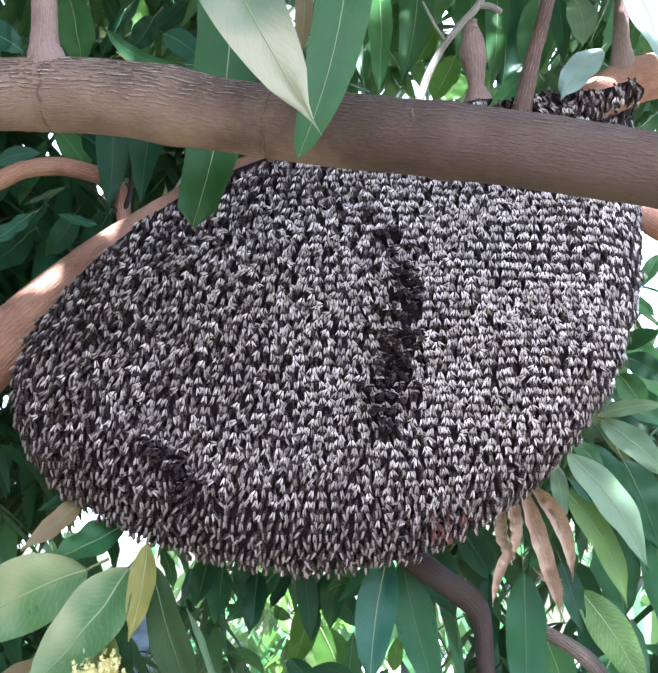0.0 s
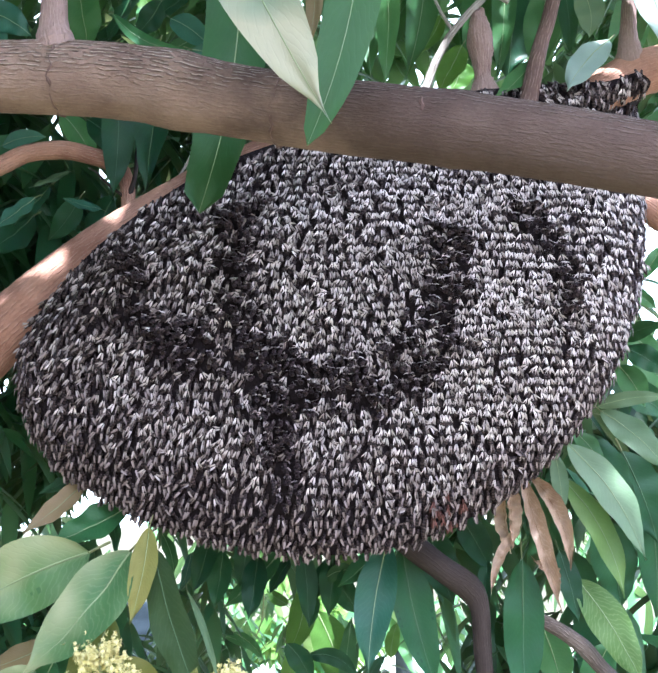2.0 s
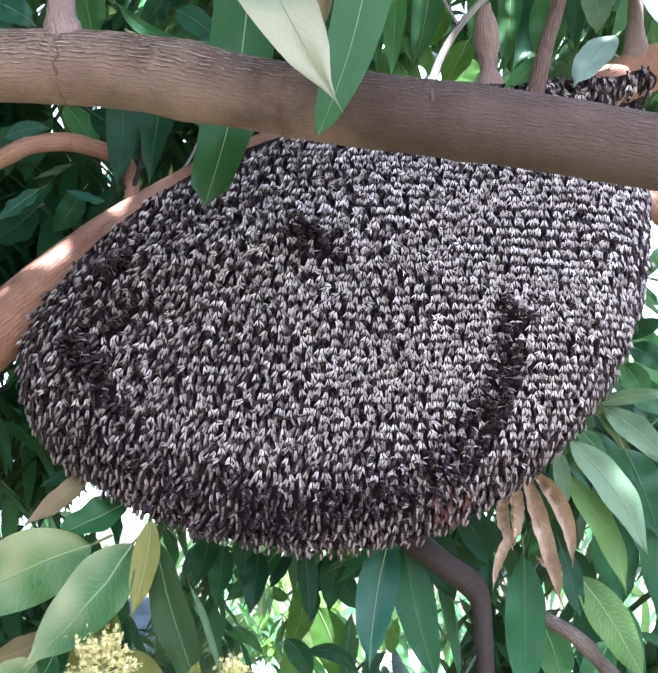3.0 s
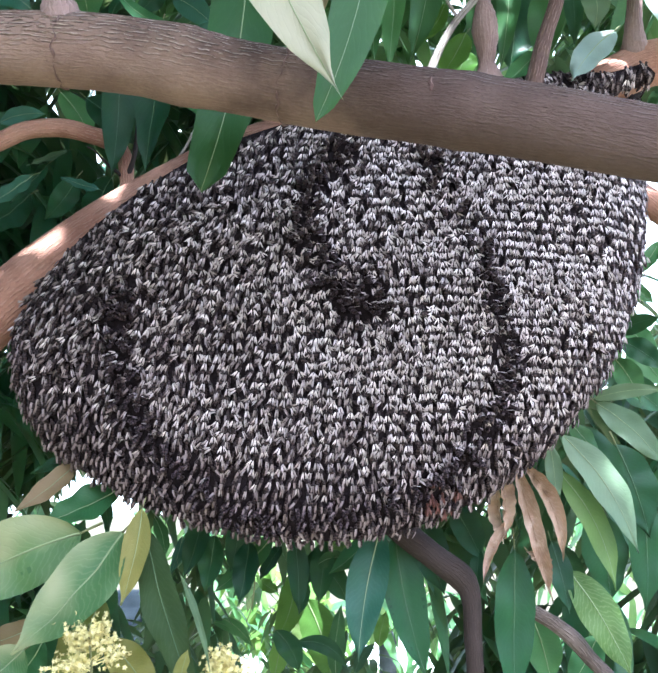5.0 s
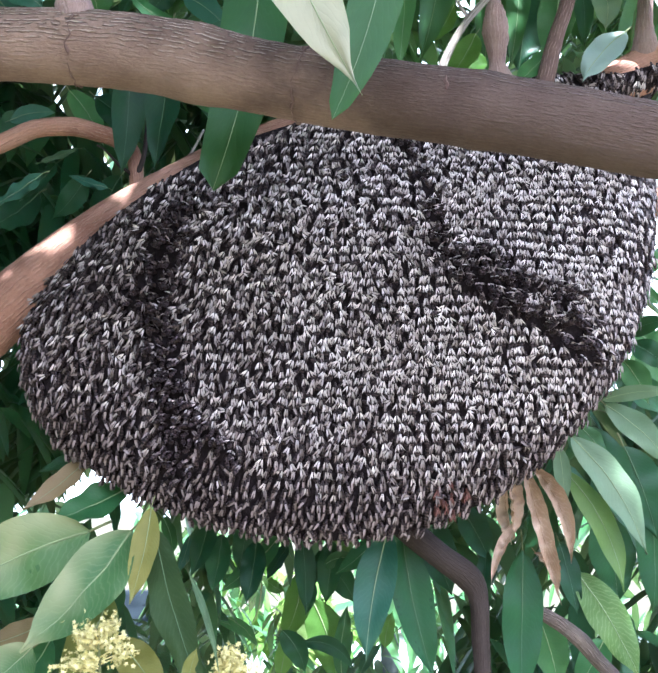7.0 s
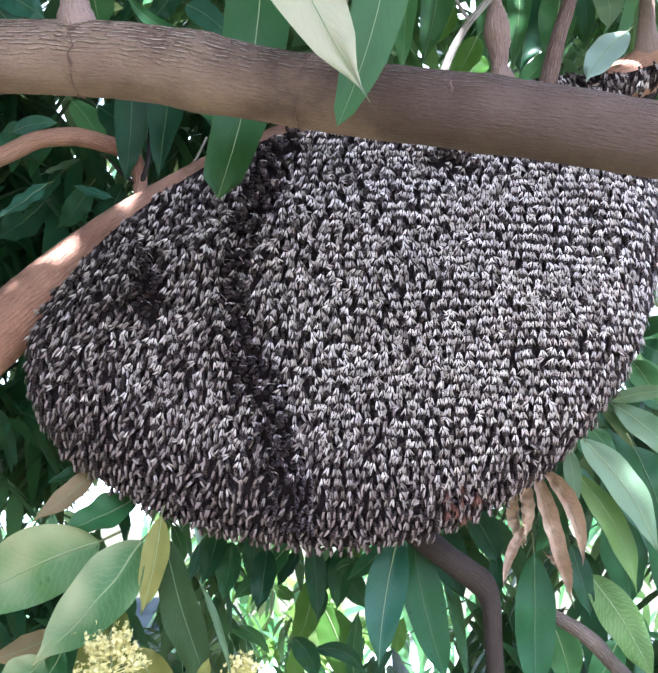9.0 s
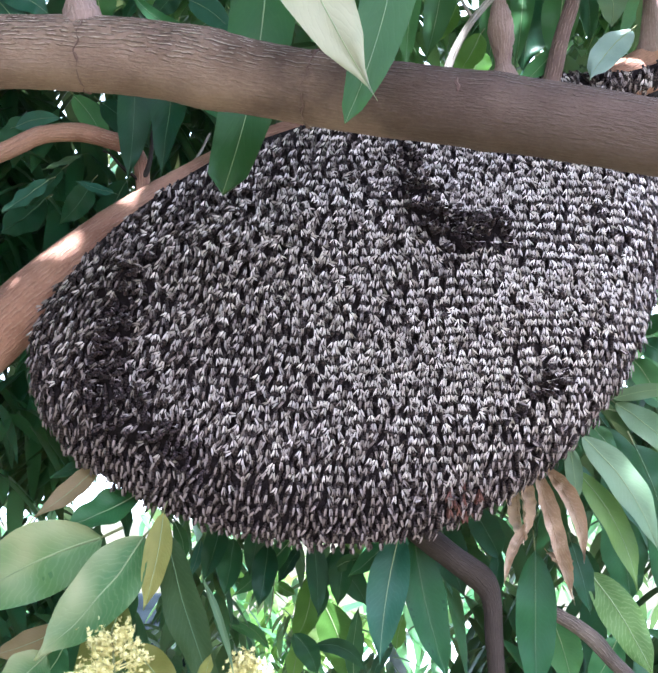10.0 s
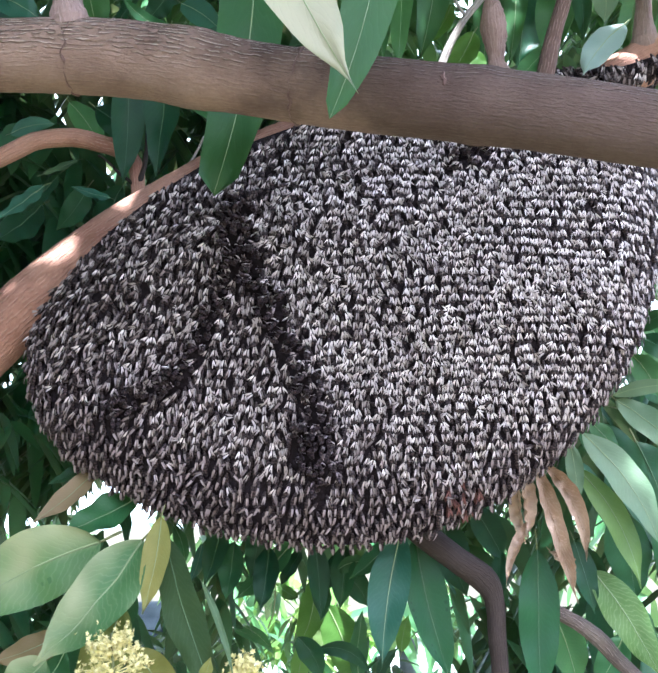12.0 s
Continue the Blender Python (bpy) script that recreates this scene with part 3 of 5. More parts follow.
def bee_mesh(spread, seed):
    """A giant honey bee hanging head up, its back to -y: head, thorax, banded abdomen, two pairs of wings folded or spread over the back."""
    bm = bmesh.new()
    uv = bm.loops.layers.uv.new("UVMap")
    profile = [(0.0008, 0.0004), (-0.0006, 0.0017), (-0.0022, 0.0012), (-0.003, 0.0021), (-0.005, 0.0026), (-0.0066, 0.0012), (-0.0085, 0.0025), (-0.0115, 0.0027), (-0.0145, 0.0019), (-0.017, 0.0003)]
    rings = [[bm.verts.new((r * math.cos(a), r * 0.9 * math.sin(a) + 0.0012 * (z < -0.006), z)) for a in (2 * math.pi * s / 7 for s in range(7))] for z, r in profile]
    for k in range(len(rings) - 1):
        for s in range(7):
            f = bm.faces.new((rings[k][s], rings[k + 1][s], rings[k + 1][(s + 1) % 7], rings[k][(s + 1) % 7]))
            for lp, kk in zip(f.loops, (k, k + 1, k + 1, k)):
                lp[uv].uv = (kk / 9, 0.5)
    shape = [(0.0, 0.0006), (0.2, 0.0009), (0.5, 0.00095), (0.8, 0.0007), (1.0, 0.00015)]
    for sign in (-1, 1):
        for long, wide, out, lift in ((0.0088, 0.84, spread, 0.0), (0.0072, 0.7, spread * 0.2, 0.0003)):
            turn = Euler((0, -sign * radians(out), 0)).to_matrix()
            hold = Vector((sign * (0.0007 + max(spread, 0) * 0.000012), -0.0027 - lift * 0.5 - 0.00012 * sign, -0.0042))
            pairs = []
            for u, w in shape:
                y = -0.0010 * math.sin(u * 2.2) - 0.0006 * u + lift
                pairs.append([bm.verts.new(hold + turn @ Vector((q * w * wide, y - 0.0003 * q * sign, -u * long))) for q in (-1, 1)])
            for k in range(4):
                f = bm.faces.new((pairs[k][0], pairs[k + 1][0], pairs[k + 1][1], pairs[k][1]))
                f.material_index = 1
                for lp, kk in zip(f.loops, (k, k + 1, k + 1, k)):
                    lp[uv].uv = (shape[kk][0], max(spread, 0) / 40)
    bmesh.ops.recalc_face_normals(bm, faces=[f for f in bm.faces if f.material_index == 0])
    return mesh_of(bm, "bee", BEE, WING)


# reddish body and wing colours paint a patch of sunlight on the comb
SUNSPOT_BODY = varied("sunspot_bee", (0.04, 0.012, 0.01), (0.11, 0.032, 0.024), 400.0, 0.5)
SUNSPOT_WING = varied("sunspot_wing", (0.12, 0.05, 0.046), (0.24, 0.1, 0.085), 400.0, 0.4)
bee_kinds = [bee_mesh(s, k) for k, s in enumerate((-2, 5, 14, 24, 33, 42))]
sunspot_bee = bee_kinds[2].copy()
sunspot_bee.materials[0], sunspot_bee.materials[1] = SUNSPOT_BODY, SUNSPOT_WING
rng = random.Random(7)
bees = []


def rim(x, z):
    """How far a place on the comb lies from its lower edge."""
    return min(max(z - comb_low(x + d), 0) * w + abs(d) for d, w in ((0, 1.0), (0.02, 0.9), (0.045, 0.8), (0.07, 0.6)))


PITCH, COURSE = 0.0066, 0.0091
z, row_no = 1.70, 0
while z < 2.27:
    x = LEFT + rng.uniform(0, PITCH)
    while x < RIGHT:
        order = min(max((x + 0.15) / 0.4, 0), 1)
        px = x + rng.gauss(0, 0.0016)
        pz = z + rng.gauss(0, 0.0022 - 0.0011 * order) + 0.010 * noise.noise(Vector((x * 9, row_no * 0.13, 2.0)))
        x += PITCH
        if px < -0.342 or not comb_low(px) + 0.006 < pz < comb_top(px) + 0.006:
            continue
        e = 0.004
        y = comb_y(px, pz)
        dx = Vector((2 * e, comb_y(px + e, pz) - comb_y(px - e, pz), 0))
        dz = Vector((0, comb_y(px, pz + e) - comb_y(px, pz - e), 2 * e))
        out = dx.cross(dz).normalized()
        out = (out * 0.85 + Vector((0, -0.15, 0))).normalized()
        up = (Vector((0, 0, 1)) - out * out.z).normalized()
        right = up.cross(-out)
        m = Matrix((right, -out, up)).transposed().to_4x4()
        on_wood = px > 0.2 and pz > comb_top(px) - 0.05
        # folded, darker kinds go left, low and at the rim, standing for shade
        spread = 1.6 if on_wood else 3.2 + (4.5 if px > 0 else 6.5) * px - 10 * max(0, 1.9 - pz) - 42 * max(0, 0.085 - rim(px, pz))
        bee = new("bee", bee_kinds[min(max(int(rng.gauss(spread, 1.0)), 0), 5)])
        # bees in a small oval take the painted sun patch
        if ((px - 0.132) / 0.042) ** 2 + ((pz - 1.758) / 0.03) ** 2 < rng.uniform(-1.2, 0.6):
            bee.data = sunspot_bee
            bee["label"] = "bee with a reddish sun patch in its colour"
        bee.parent = colony
        lean = rng.gauss(-24 * max(0, 0.1 - px) / 0.4, 22 - 8 * order)
        if on_wood:
            lean = rng.gauss(0, 28)
        if rng.random() < 0.06:
            lean += rng.uniform(-70, 70)
        hang = Matrix.Translation(Vector((px, y - 0.001, pz)) - HANG_FROM) @ m @ pose(0, 0, 0, rng.uniform(-6, 16), lean, rng.uniform(-30, 30))
        bee.matrix_basis = hang
        bees.append((bee, hang, px, pz))
    z += COURSE
    row_no += 1

# ---------------------------------------------------------------- leaves near the comb
pale_leaf = leaf((-0.074, -0.420, 2.198), (0.017, -0.420, 1.994), 0.053, "pale", "pale underside of a large drooping mango leaf", -0.02, 14, drawn=0.94, blunt=0.8)
leaf((0.041, -0.390, 2.218), (0.001, -0.390, 1.994), 0.040, "fresh", "green mango leaf hanging over the branch", 0.06, -8, drawn=0.3, blunt=0.3)
broad_leaf = leaf((-0.069, -0.160, 2.342), (-0.104, -0.160, 2.027), 0.064, "fresh", "broad green mango leaf with a small dark blemish", 0.055, 0, drawn=0, blunt=0.22)
leaf((0.091, 0.050, 2.418), (0.084, 0.050, 2.247), 0.032, "mid", "twisted yellow-green mango leaf behind the branch", 0.03, 25)
leaf((0.009, -0.350, 2.165), (0.002, -0.350, 2.083), 0.014, "tan", "narrow withered brown leaf beside the pale leaf", 0.03, 10)
leaf((-0.192, 0.000, 2.224), (-0.106, -0.050, 2.137), 0.031, "mid", "curled mid-green mango leaf behind the branch", 0.08, 30)
leaf((-0.192, 0.080, 2.315), (-0.209, 0.100, 2.141), 0.049, "dark", "deep green mango leaf hanging on its twig", 0.02, 15)
leaf((-0.245, 0.100, 2.291), (-0.253, 0.120, 2.143), 0.042, "dark", "deep green mango leaf hanging on its twig", 0.02, -15)
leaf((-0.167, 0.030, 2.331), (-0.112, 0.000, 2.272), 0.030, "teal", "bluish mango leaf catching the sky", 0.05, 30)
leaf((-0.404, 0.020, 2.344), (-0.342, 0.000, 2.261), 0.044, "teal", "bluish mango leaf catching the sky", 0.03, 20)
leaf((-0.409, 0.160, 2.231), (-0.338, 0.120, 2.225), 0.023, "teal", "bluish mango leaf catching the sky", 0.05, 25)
leaf((-0.329, 0.180, 2.483), (-0.313, 0.200, 2.374), 0.055, "mid", "deep green mango leaf hanging on its twig", 0.04, 10)
leaf((-0.233, 0.120, 2.420), (-0.268, 0.120, 2.348), 0.038, "dark", "deep green mango leaf hanging on its twig", 0.0, 40)
leaf((-0.193, 0.100, 2.396), (-0.230, 0.120, 2.361), 0.033, "dark", "deep green mango leaf hanging on its twig", 0.06, -20)
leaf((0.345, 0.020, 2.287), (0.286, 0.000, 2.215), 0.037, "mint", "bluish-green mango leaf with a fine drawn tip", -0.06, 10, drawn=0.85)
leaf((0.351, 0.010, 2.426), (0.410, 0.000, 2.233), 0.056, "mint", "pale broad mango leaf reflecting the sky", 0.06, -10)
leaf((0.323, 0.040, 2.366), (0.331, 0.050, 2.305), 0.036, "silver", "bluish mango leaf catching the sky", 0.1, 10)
leaf((0.325, 0.120, 2.422), (0.327, 0.120, 2.321), 0.026, "dark", "deep green mango leaf hanging on its twig", 0.03, 15)
leaf((0.093, 0.120, 2.492), (0.070, 0.080, 2.274), 0.039, "fresh", "deep green mango leaf hanging on its twig", -0.04, 8)
leaf((0.160, 0.200, 2.555), (0.125, 0.200, 2.335), 0.050, "fresh", "deep green mango leaf hanging on its twig", 0.04, -8)
leaf((0.267, 0.200, 2.530), (0.248, 0.200, 2.325), 0.035, "fresh", "deep green mango leaf hanging on its twig", 0.03, 10)
leaf((0.255, 0.240, 2.571), (0.222, 0.240, 2.344), 0.049, "fresh", "deep green mango leaf hanging on its twig", -0.02, 0)
leaf((0.195, 0.150, 2.353), (0.161, 0.150, 2.287), 0.039, "lime", "sunlit lime-green mango leaf", 0.0, 15)
leaf((0.261, 0.050, 2.277), (0.210, 0.030, 2.223), 0.028, "mid", "deep green mango leaf hanging on its twig", 0.08, 20)
leaf((0.290, 0.400, 2.544), (0.325, 0.400, 2.462), 0.026, "lime", "sunlit lime-green mango leaf", 0.05, 10)
leaf((0.331, 0.220, 2.478), (0.308, 0.220, 2.342), 0.054, "fresh", "deep green mango leaf hanging on its twig", 0.0, 12)
leaf((-0.202, 0.030, 1.719), (-0.296, -0.020, 1.603), 0.066, "sun_dapple", "large mango leaf with a yellowish sunlit middle", 0.05, 8)
leaf((-0.251, 0.050, 1.717), (-0.397, 0.020, 1.643), 0.08, "sun_dapple", "large mango leaf with a yellowish sunlit middle", -0.05, -8)
leaf((-0.268, 0.090, 1.795), (-0.328, 0.060, 1.739), 0.027, "tan", "faded pinkish-brown mango leaf", 0.05, 10)
leaf((-0.223, 0.100, 1.765), (-0.301, 0.070, 1.727), 0.044, "mid", "deep green mango leaf hanging on its twig", 0.06, 20)
leaf((-0.290, 0.150, 1.806), (-0.338, 0.140, 1.782), 0.017, "dark", "deep green mango leaf hanging on its twig", 0.05, 20)
leaf((-0.181, 0.020, 1.742), (-0.195, 0.000, 1.647), 0.030, "yellow", "yellowing mango leaf with a green base", 0.03, 8)
leaf((-0.179, 0.030, 1.722), (-0.112, -0.010, 1.551), 0.044, "olive", "long dark olive mango leaf beside the blossom", -0.04, 18)
# separate narrow blade standing for the olive leaf's pale rolled edge
leaf((-0.137, 0.000, 1.678), (-0.102, -0.020, 1.587), 0.008, "silver", "pale rolled edge of the long olive mango leaf", 0.05, 20)
leaf((-0.229, 0.060, 1.651), (-0.275, 0.050, 1.550), 0.051, "yellow", "pale yellow-green mango leaf behind the blossom", 0.04, 0)
leaf((-0.225, 0.080, 1.602), (-0.165, 0.060, 1.536), 0.043, "yellow", "pale yellow-green mango leaf behind the blossom", 0.04, 0)
leaf((-0.241, 0.100, 1.686), (-0.262, 0.120, 1.587), 0.048, "dark", "deep green mango leaf hanging on its twig", 0.04, -5)
leaf((-0.303, 0.090, 1.618), (-0.374, 0.080, 1.592), 0.031, "tan", "faded yellow-brown drooping mango leaf", 0.05, 10)
leaf((-0.300, 0.100, 1.598), (-0.336, 0.100, 1.544), 0.042, "mid", "deep green mango leaf hanging on its twig", 0.02, 5)
leaf((-0.299, 0.030, 1.600), (-0.338, 0.000, 1.564), 0.048, "sun_dapple", "deep green mango leaf hanging on its twig", 0.02, 5)
leaf((-0.291, 0.200, 1.604), (-0.333, 0.200, 1.525), 0.062, "dark", "deep green mango leaf hanging on its twig", 0.02, 5)
leaf((-0.135, 0.000, 1.569), (-0.126, 0.000, 1.606), 0.017, "yellow", "small yellow young mango leaf", 0.02, 0)
leaf((-0.125, 0.200, 1.709), (-0.136, 0.200, 1.640), 0.032, "dark", "deep green mango leaf hanging on its twig", 0.02, 10)
leaf((-0.084, 0.220, 1.701), (-0.094, 0.200, 1.625), 0.033, "dark", "deep green mango leaf hanging on its twig", 0.02, 10)
leaf((-0.056, 0.250, 1.705), (-0.131, 0.250, 1.635), 0.033, "mid", "deep green mango leaf hanging on its twig", 0.04, 15)
leaf((-0.028, 0.250, 1.706), (-0.022, 0.250, 1.610), 0.029, "dark", "deep green mango leaf hanging on its twig", 0.02, -10)
leaf((0.011, 0.280, 1.699), (0.003, 0.280, 1.617), 0.034, "dark", "deep green mango leaf hanging on its twig", 0.02, 10)
leaf((0.073, 0.280, 1.705), (0.016, 0.260, 1.657), 0.028, "mid", "deep green mango leaf hanging on its twig", 0.05, 15)
leaf((0.077, 0.160, 1.717), (0.049, 0.140, 1.569), 0.049, "teal", "dark bluish mango leaf hanging straight down", -0.03, 8)
leaf((0.097, 0.190, 1.711), (0.133, 0.180, 1.541), 0.051, "dark", "broad dark green mango leaf hanging straight down", -0.03, -8)
leaf((0.135, 0.250, 1.734), (0.166, 0.260, 1.631), 0.050, "dark", "deep green mango leaf hanging on its twig", -0.02, 0)
leaf((0.173, 0.220, 1.745), (0.213, 0.240, 1.675), 0.039, "dark", "deep green mango leaf hanging on its twig", 0.02, 0)
leaf((0.208, 0.240, 1.691), (0.195, 0.220, 1.620), 0.021, "dark", "deep green mango leaf hanging on its twig", 0.02, 20)
leaf((0.239, 0.170, 1.693), (0.230, 0.160, 1.516), 0.051, "dark", "long dark green mango leaf with a pale midrib", 0.0, -5)
leaf((0.291, 0.200, 1.702), (0.308, 0.190, 1.616), 0.030, "dark", "deep green mango leaf hanging on its twig", 0.02, 0)
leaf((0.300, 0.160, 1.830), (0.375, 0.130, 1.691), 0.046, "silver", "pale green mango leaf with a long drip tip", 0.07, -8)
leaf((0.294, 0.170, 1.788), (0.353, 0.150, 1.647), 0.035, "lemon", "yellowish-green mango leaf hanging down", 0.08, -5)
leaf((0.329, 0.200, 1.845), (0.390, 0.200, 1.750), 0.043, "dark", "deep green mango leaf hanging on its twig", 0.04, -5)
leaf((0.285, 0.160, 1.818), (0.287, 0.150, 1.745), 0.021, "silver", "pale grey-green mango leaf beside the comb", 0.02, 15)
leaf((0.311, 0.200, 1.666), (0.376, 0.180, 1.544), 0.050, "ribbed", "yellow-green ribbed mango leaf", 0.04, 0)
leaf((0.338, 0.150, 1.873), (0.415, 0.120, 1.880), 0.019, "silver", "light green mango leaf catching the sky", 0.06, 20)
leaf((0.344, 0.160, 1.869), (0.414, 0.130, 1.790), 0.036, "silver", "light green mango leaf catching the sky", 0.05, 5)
leaf((0.404, 0.280, 1.826), (0.443, 0.280, 1.702), 0.063, "dark", "deep green mango leaf hanging on its twig", 0.03, 0)
leaf((0.442, 0.300, 1.758), (0.439, 0.300, 1.606), 0.052, "dark", "deep green mango leaf hanging on its twig", 0.03, 0)
leaf((0.376, 0.300, 1.735), (0.400, 0.320, 1.615), 0.064, "dark", "deep green mango leaf hanging on its twig", 0.03, 0)
leaf((0.280, 0.280, 1.608), (0.305, 0.280, 1.512), 0.050, "mid", "deep green mango leaf hanging on its twig", 0.03, 0)
leaf((0.372, 0.300, 1.573), (0.332, 0.300, 1.508), 0.045, "mid", "deep green mango leaf hanging on its twig", 0.03, 0)
leaf((0.489, 0.300, 2.115), (0.449, 0.300, 2.064), 0.022, "mid", "deep green mango leaf hanging on its twig", 0.05, 10)
leaf((0.433, 0.300, 2.054), (0.477, 0.300, 2.024), 0.022, "mid", "deep green mango leaf hanging on its twig", 0.05, 10)
leaf((0.403, 0.240, 1.972), (0.446, 0.200, 1.985), 0.025, "dark", "deep green mango leaf hanging on its twig", 0.05, 20)
leaf((0.406, 0.240, 1.960), (0.456, 0.220, 1.918), 0.034, "dark", "deep green mango leaf hanging on its twig", 0.05, 10)
leaf((0.403, 0.260, 1.940), (0.434, 0.260, 1.880), 0.038, "mid", "deep green mango leaf hanging on its twig", 0.05, 10)
leaf((0.403, 0.300, 1.928), (0.483, 0.300, 1.869), 0.048, "dark", "deep green mango leaf hanging on its twig", 0.02, 0)
leaf((0.437, 0.200, 2.268), (0.449, 0.150, 2.263), 0.025, "mid", "deep green mango leaf hanging on its twig", 0.02, 20)
leaf((0.430, 0.320, 1.996), (0.479, 0.300, 1.950), 0.035, "mid", "deep green mango leaf hanging on its twig", 0.05, 5)
leaf((0.446, 0.340, 1.972), (0.493, 0.320, 1.905), 0.037, "mid", "deep green mango leaf hanging on its twig", 0.05, 8)
leaf((-0.140, 0.200, 1.733), (-0.162, 0.200, 1.658), 0.031, "dark", "deep green mango leaf hanging on its twig", 0.03, 8)
leaf((-0.097, 0.220, 1.727), (-0.107, 0.220, 1.662), 0.030, "dark", "deep green mango leaf hanging on its twig", 0.03, -8)
leaf((-0.363, 0.160, 2.159), (-0.416, 0.150, 2.113), 0.034, "teal", "bluish mango leaf catching the sky", 0.05, 25)
leaf((-0.333, 0.200, 2.209), (-0.379, 0.180, 2.180), 0.015, "silver", "small pale mango leaf catching the sky", 0.05, 25)
leaf((-0.288, 0.200, 2.155), (-0.334, 0.180, 2.165), 0.016, "teal", "bluish mango leaf catching the sky", 0.05, 20)
leaf((-0.259, 0.200, 2.255), (-0.289, 0.200, 2.286), 0.016, "silver", "small pale mango leaf catching the sky", 0.05, 20)
leaf((-0.358, 0.200, 2.189), (-0.405, 0.200, 2.135), 0.028, "dark", "deep green mango leaf hanging on its twig", 0.05, 20)
leaf((-0.323, 0.220, 2.179), (-0.371, 0.240, 2.125), 0.035, "dark", "deep green mango leaf hanging on its twig", 0.05, -20)
leaf((-0.394, 0.250, 2.165), (-0.455, 0.250, 2.115), 0.053, "dark", "deep green mango leaf hanging on its twig", 0.05, 0)
leaf((-0.281, 0.240, 2.187), (-0.330, 0.260, 2.119), 0.047, "dark", "deep green mango leaf hanging on its twig", 0.05, 10)
leaf((-0.414, 0.250, 2.283), (-0.470, 0.250, 2.232), 0.048, "dark", "deep green mango leaf hanging on its twig", 0.05, 0)
leaf((-0.371, 0.280, 2.330), (-0.317, 0.280, 2.246), 0.037, "mid", "deep green mango leaf hanging on its twig", 0.05, 0)
leaf((-0.317, 0.220, 2.293), (-0.240, 0.200, 2.214), 0.041, "dark", "deep green mango leaf hanging on its twig", 0.04, 10)
leaf((0.242, 0.160, 1.793), (0.276, 0.140, 1.633), 0.028, "dry", "curled dry tan mango leaf hanging in a bunch", 0.0, 6, curl=0.7)
leaf((0.225, 0.170, 1.786), (0.224, 0.150, 1.706), 0.023, "dry", "curled dry tan mango leaf hanging in a bunch", 0.03, -10, curl=0.7)
leaf((0.254, 0.170, 1.794), (0.292, 0.150, 1.679), 0.027, "dry", "curled dry tan mango leaf hanging in a bunch", 0.1, 8, curl=0.7)
leaf((0.237, 0.160, 1.728), (0.193, 0.130, 1.656), 0.017, "dry", "curled dry tan mango leaf hanging in a bunch", -0.08, 15, curl=0.7)
leaf((-0.342, 0.500, 2.705), (-0.273, 0.500, 2.578), 0.039, "lime", "sunlit lime-green mango leaf", 0.05, 10)
leaf((-0.129, -0.050, 2.248), (-0.056, -0.050, 2.217), 0.027, "teal", "bluish mango leaf catching the sky", 0.05, 20)
leaf((-0.229, 0.000, 2.322), (-0.140, 0.000, 2.275), 0.016, "mid", "deep green mango leaf hanging on its twig", -0.12, 20)
leaf((-0.264, 0.350, 2.599), (-0.317, 0.350, 2.497), 0.031, "teal", "bluish mango leaf catching the sky", 0.03, 15)
leaf((-0.165, 0.200, 2.480), (-0.242, 0.200, 2.420), 0.029, "dark", "deep green mango leaf hanging on its twig", 0.1, 10)
leaf((-0.380, 0.000, 2.332), (-0.320, 0.000, 2.295), 0.037, "teal", "bluish mango leaf catching the sky", 0.05, 10)
leaf((-0.148, 0.250, 2.448), (-0.241, 0.250, 2.395), 0.023, "fresh", "deep green mango leaf hanging on its twig", 0.05, -15)
leaf((0.323, 0.350, 2.598), (0.295, 0.350, 2.397), 0.094, "dark", "broad dark green mango leaf behind the stub", 0, 0)
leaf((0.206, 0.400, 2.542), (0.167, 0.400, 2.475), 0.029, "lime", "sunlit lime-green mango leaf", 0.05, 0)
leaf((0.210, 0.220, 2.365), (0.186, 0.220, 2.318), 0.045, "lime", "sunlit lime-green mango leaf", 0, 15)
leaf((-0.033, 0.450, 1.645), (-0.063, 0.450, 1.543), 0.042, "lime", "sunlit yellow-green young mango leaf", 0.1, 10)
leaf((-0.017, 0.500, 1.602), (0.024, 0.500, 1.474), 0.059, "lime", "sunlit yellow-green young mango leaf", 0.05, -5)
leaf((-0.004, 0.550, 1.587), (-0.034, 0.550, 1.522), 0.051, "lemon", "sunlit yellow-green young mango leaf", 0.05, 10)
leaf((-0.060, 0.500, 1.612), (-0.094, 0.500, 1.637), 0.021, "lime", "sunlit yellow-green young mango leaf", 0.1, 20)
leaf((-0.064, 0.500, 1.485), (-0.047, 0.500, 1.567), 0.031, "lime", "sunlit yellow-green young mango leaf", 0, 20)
leaf((0.029, 0.450, 1.495), (0.038, 0.450, 1.599), 0.030, "fresh", "deep green mango leaf hanging on its twig", 0.05, 20)
leaf((0.011, 0.300, 1.693), (-0.029, 0.300, 1.631), 0.028, "dark", "small dark green mango leaf under the comb", 0.05, 20)
leaf((-0.003, 0.300, 1.670), (0.043, 0.300, 1.615), 0.036, "dark", "small dark green mango leaf under the comb", 0.1, 10)
leaf((-0.000, 0.280, 1.666), (0.050, 0.280, 1.672), 0.023, "fresh", "small dark green mango leaf under the comb", 0.2, 30)
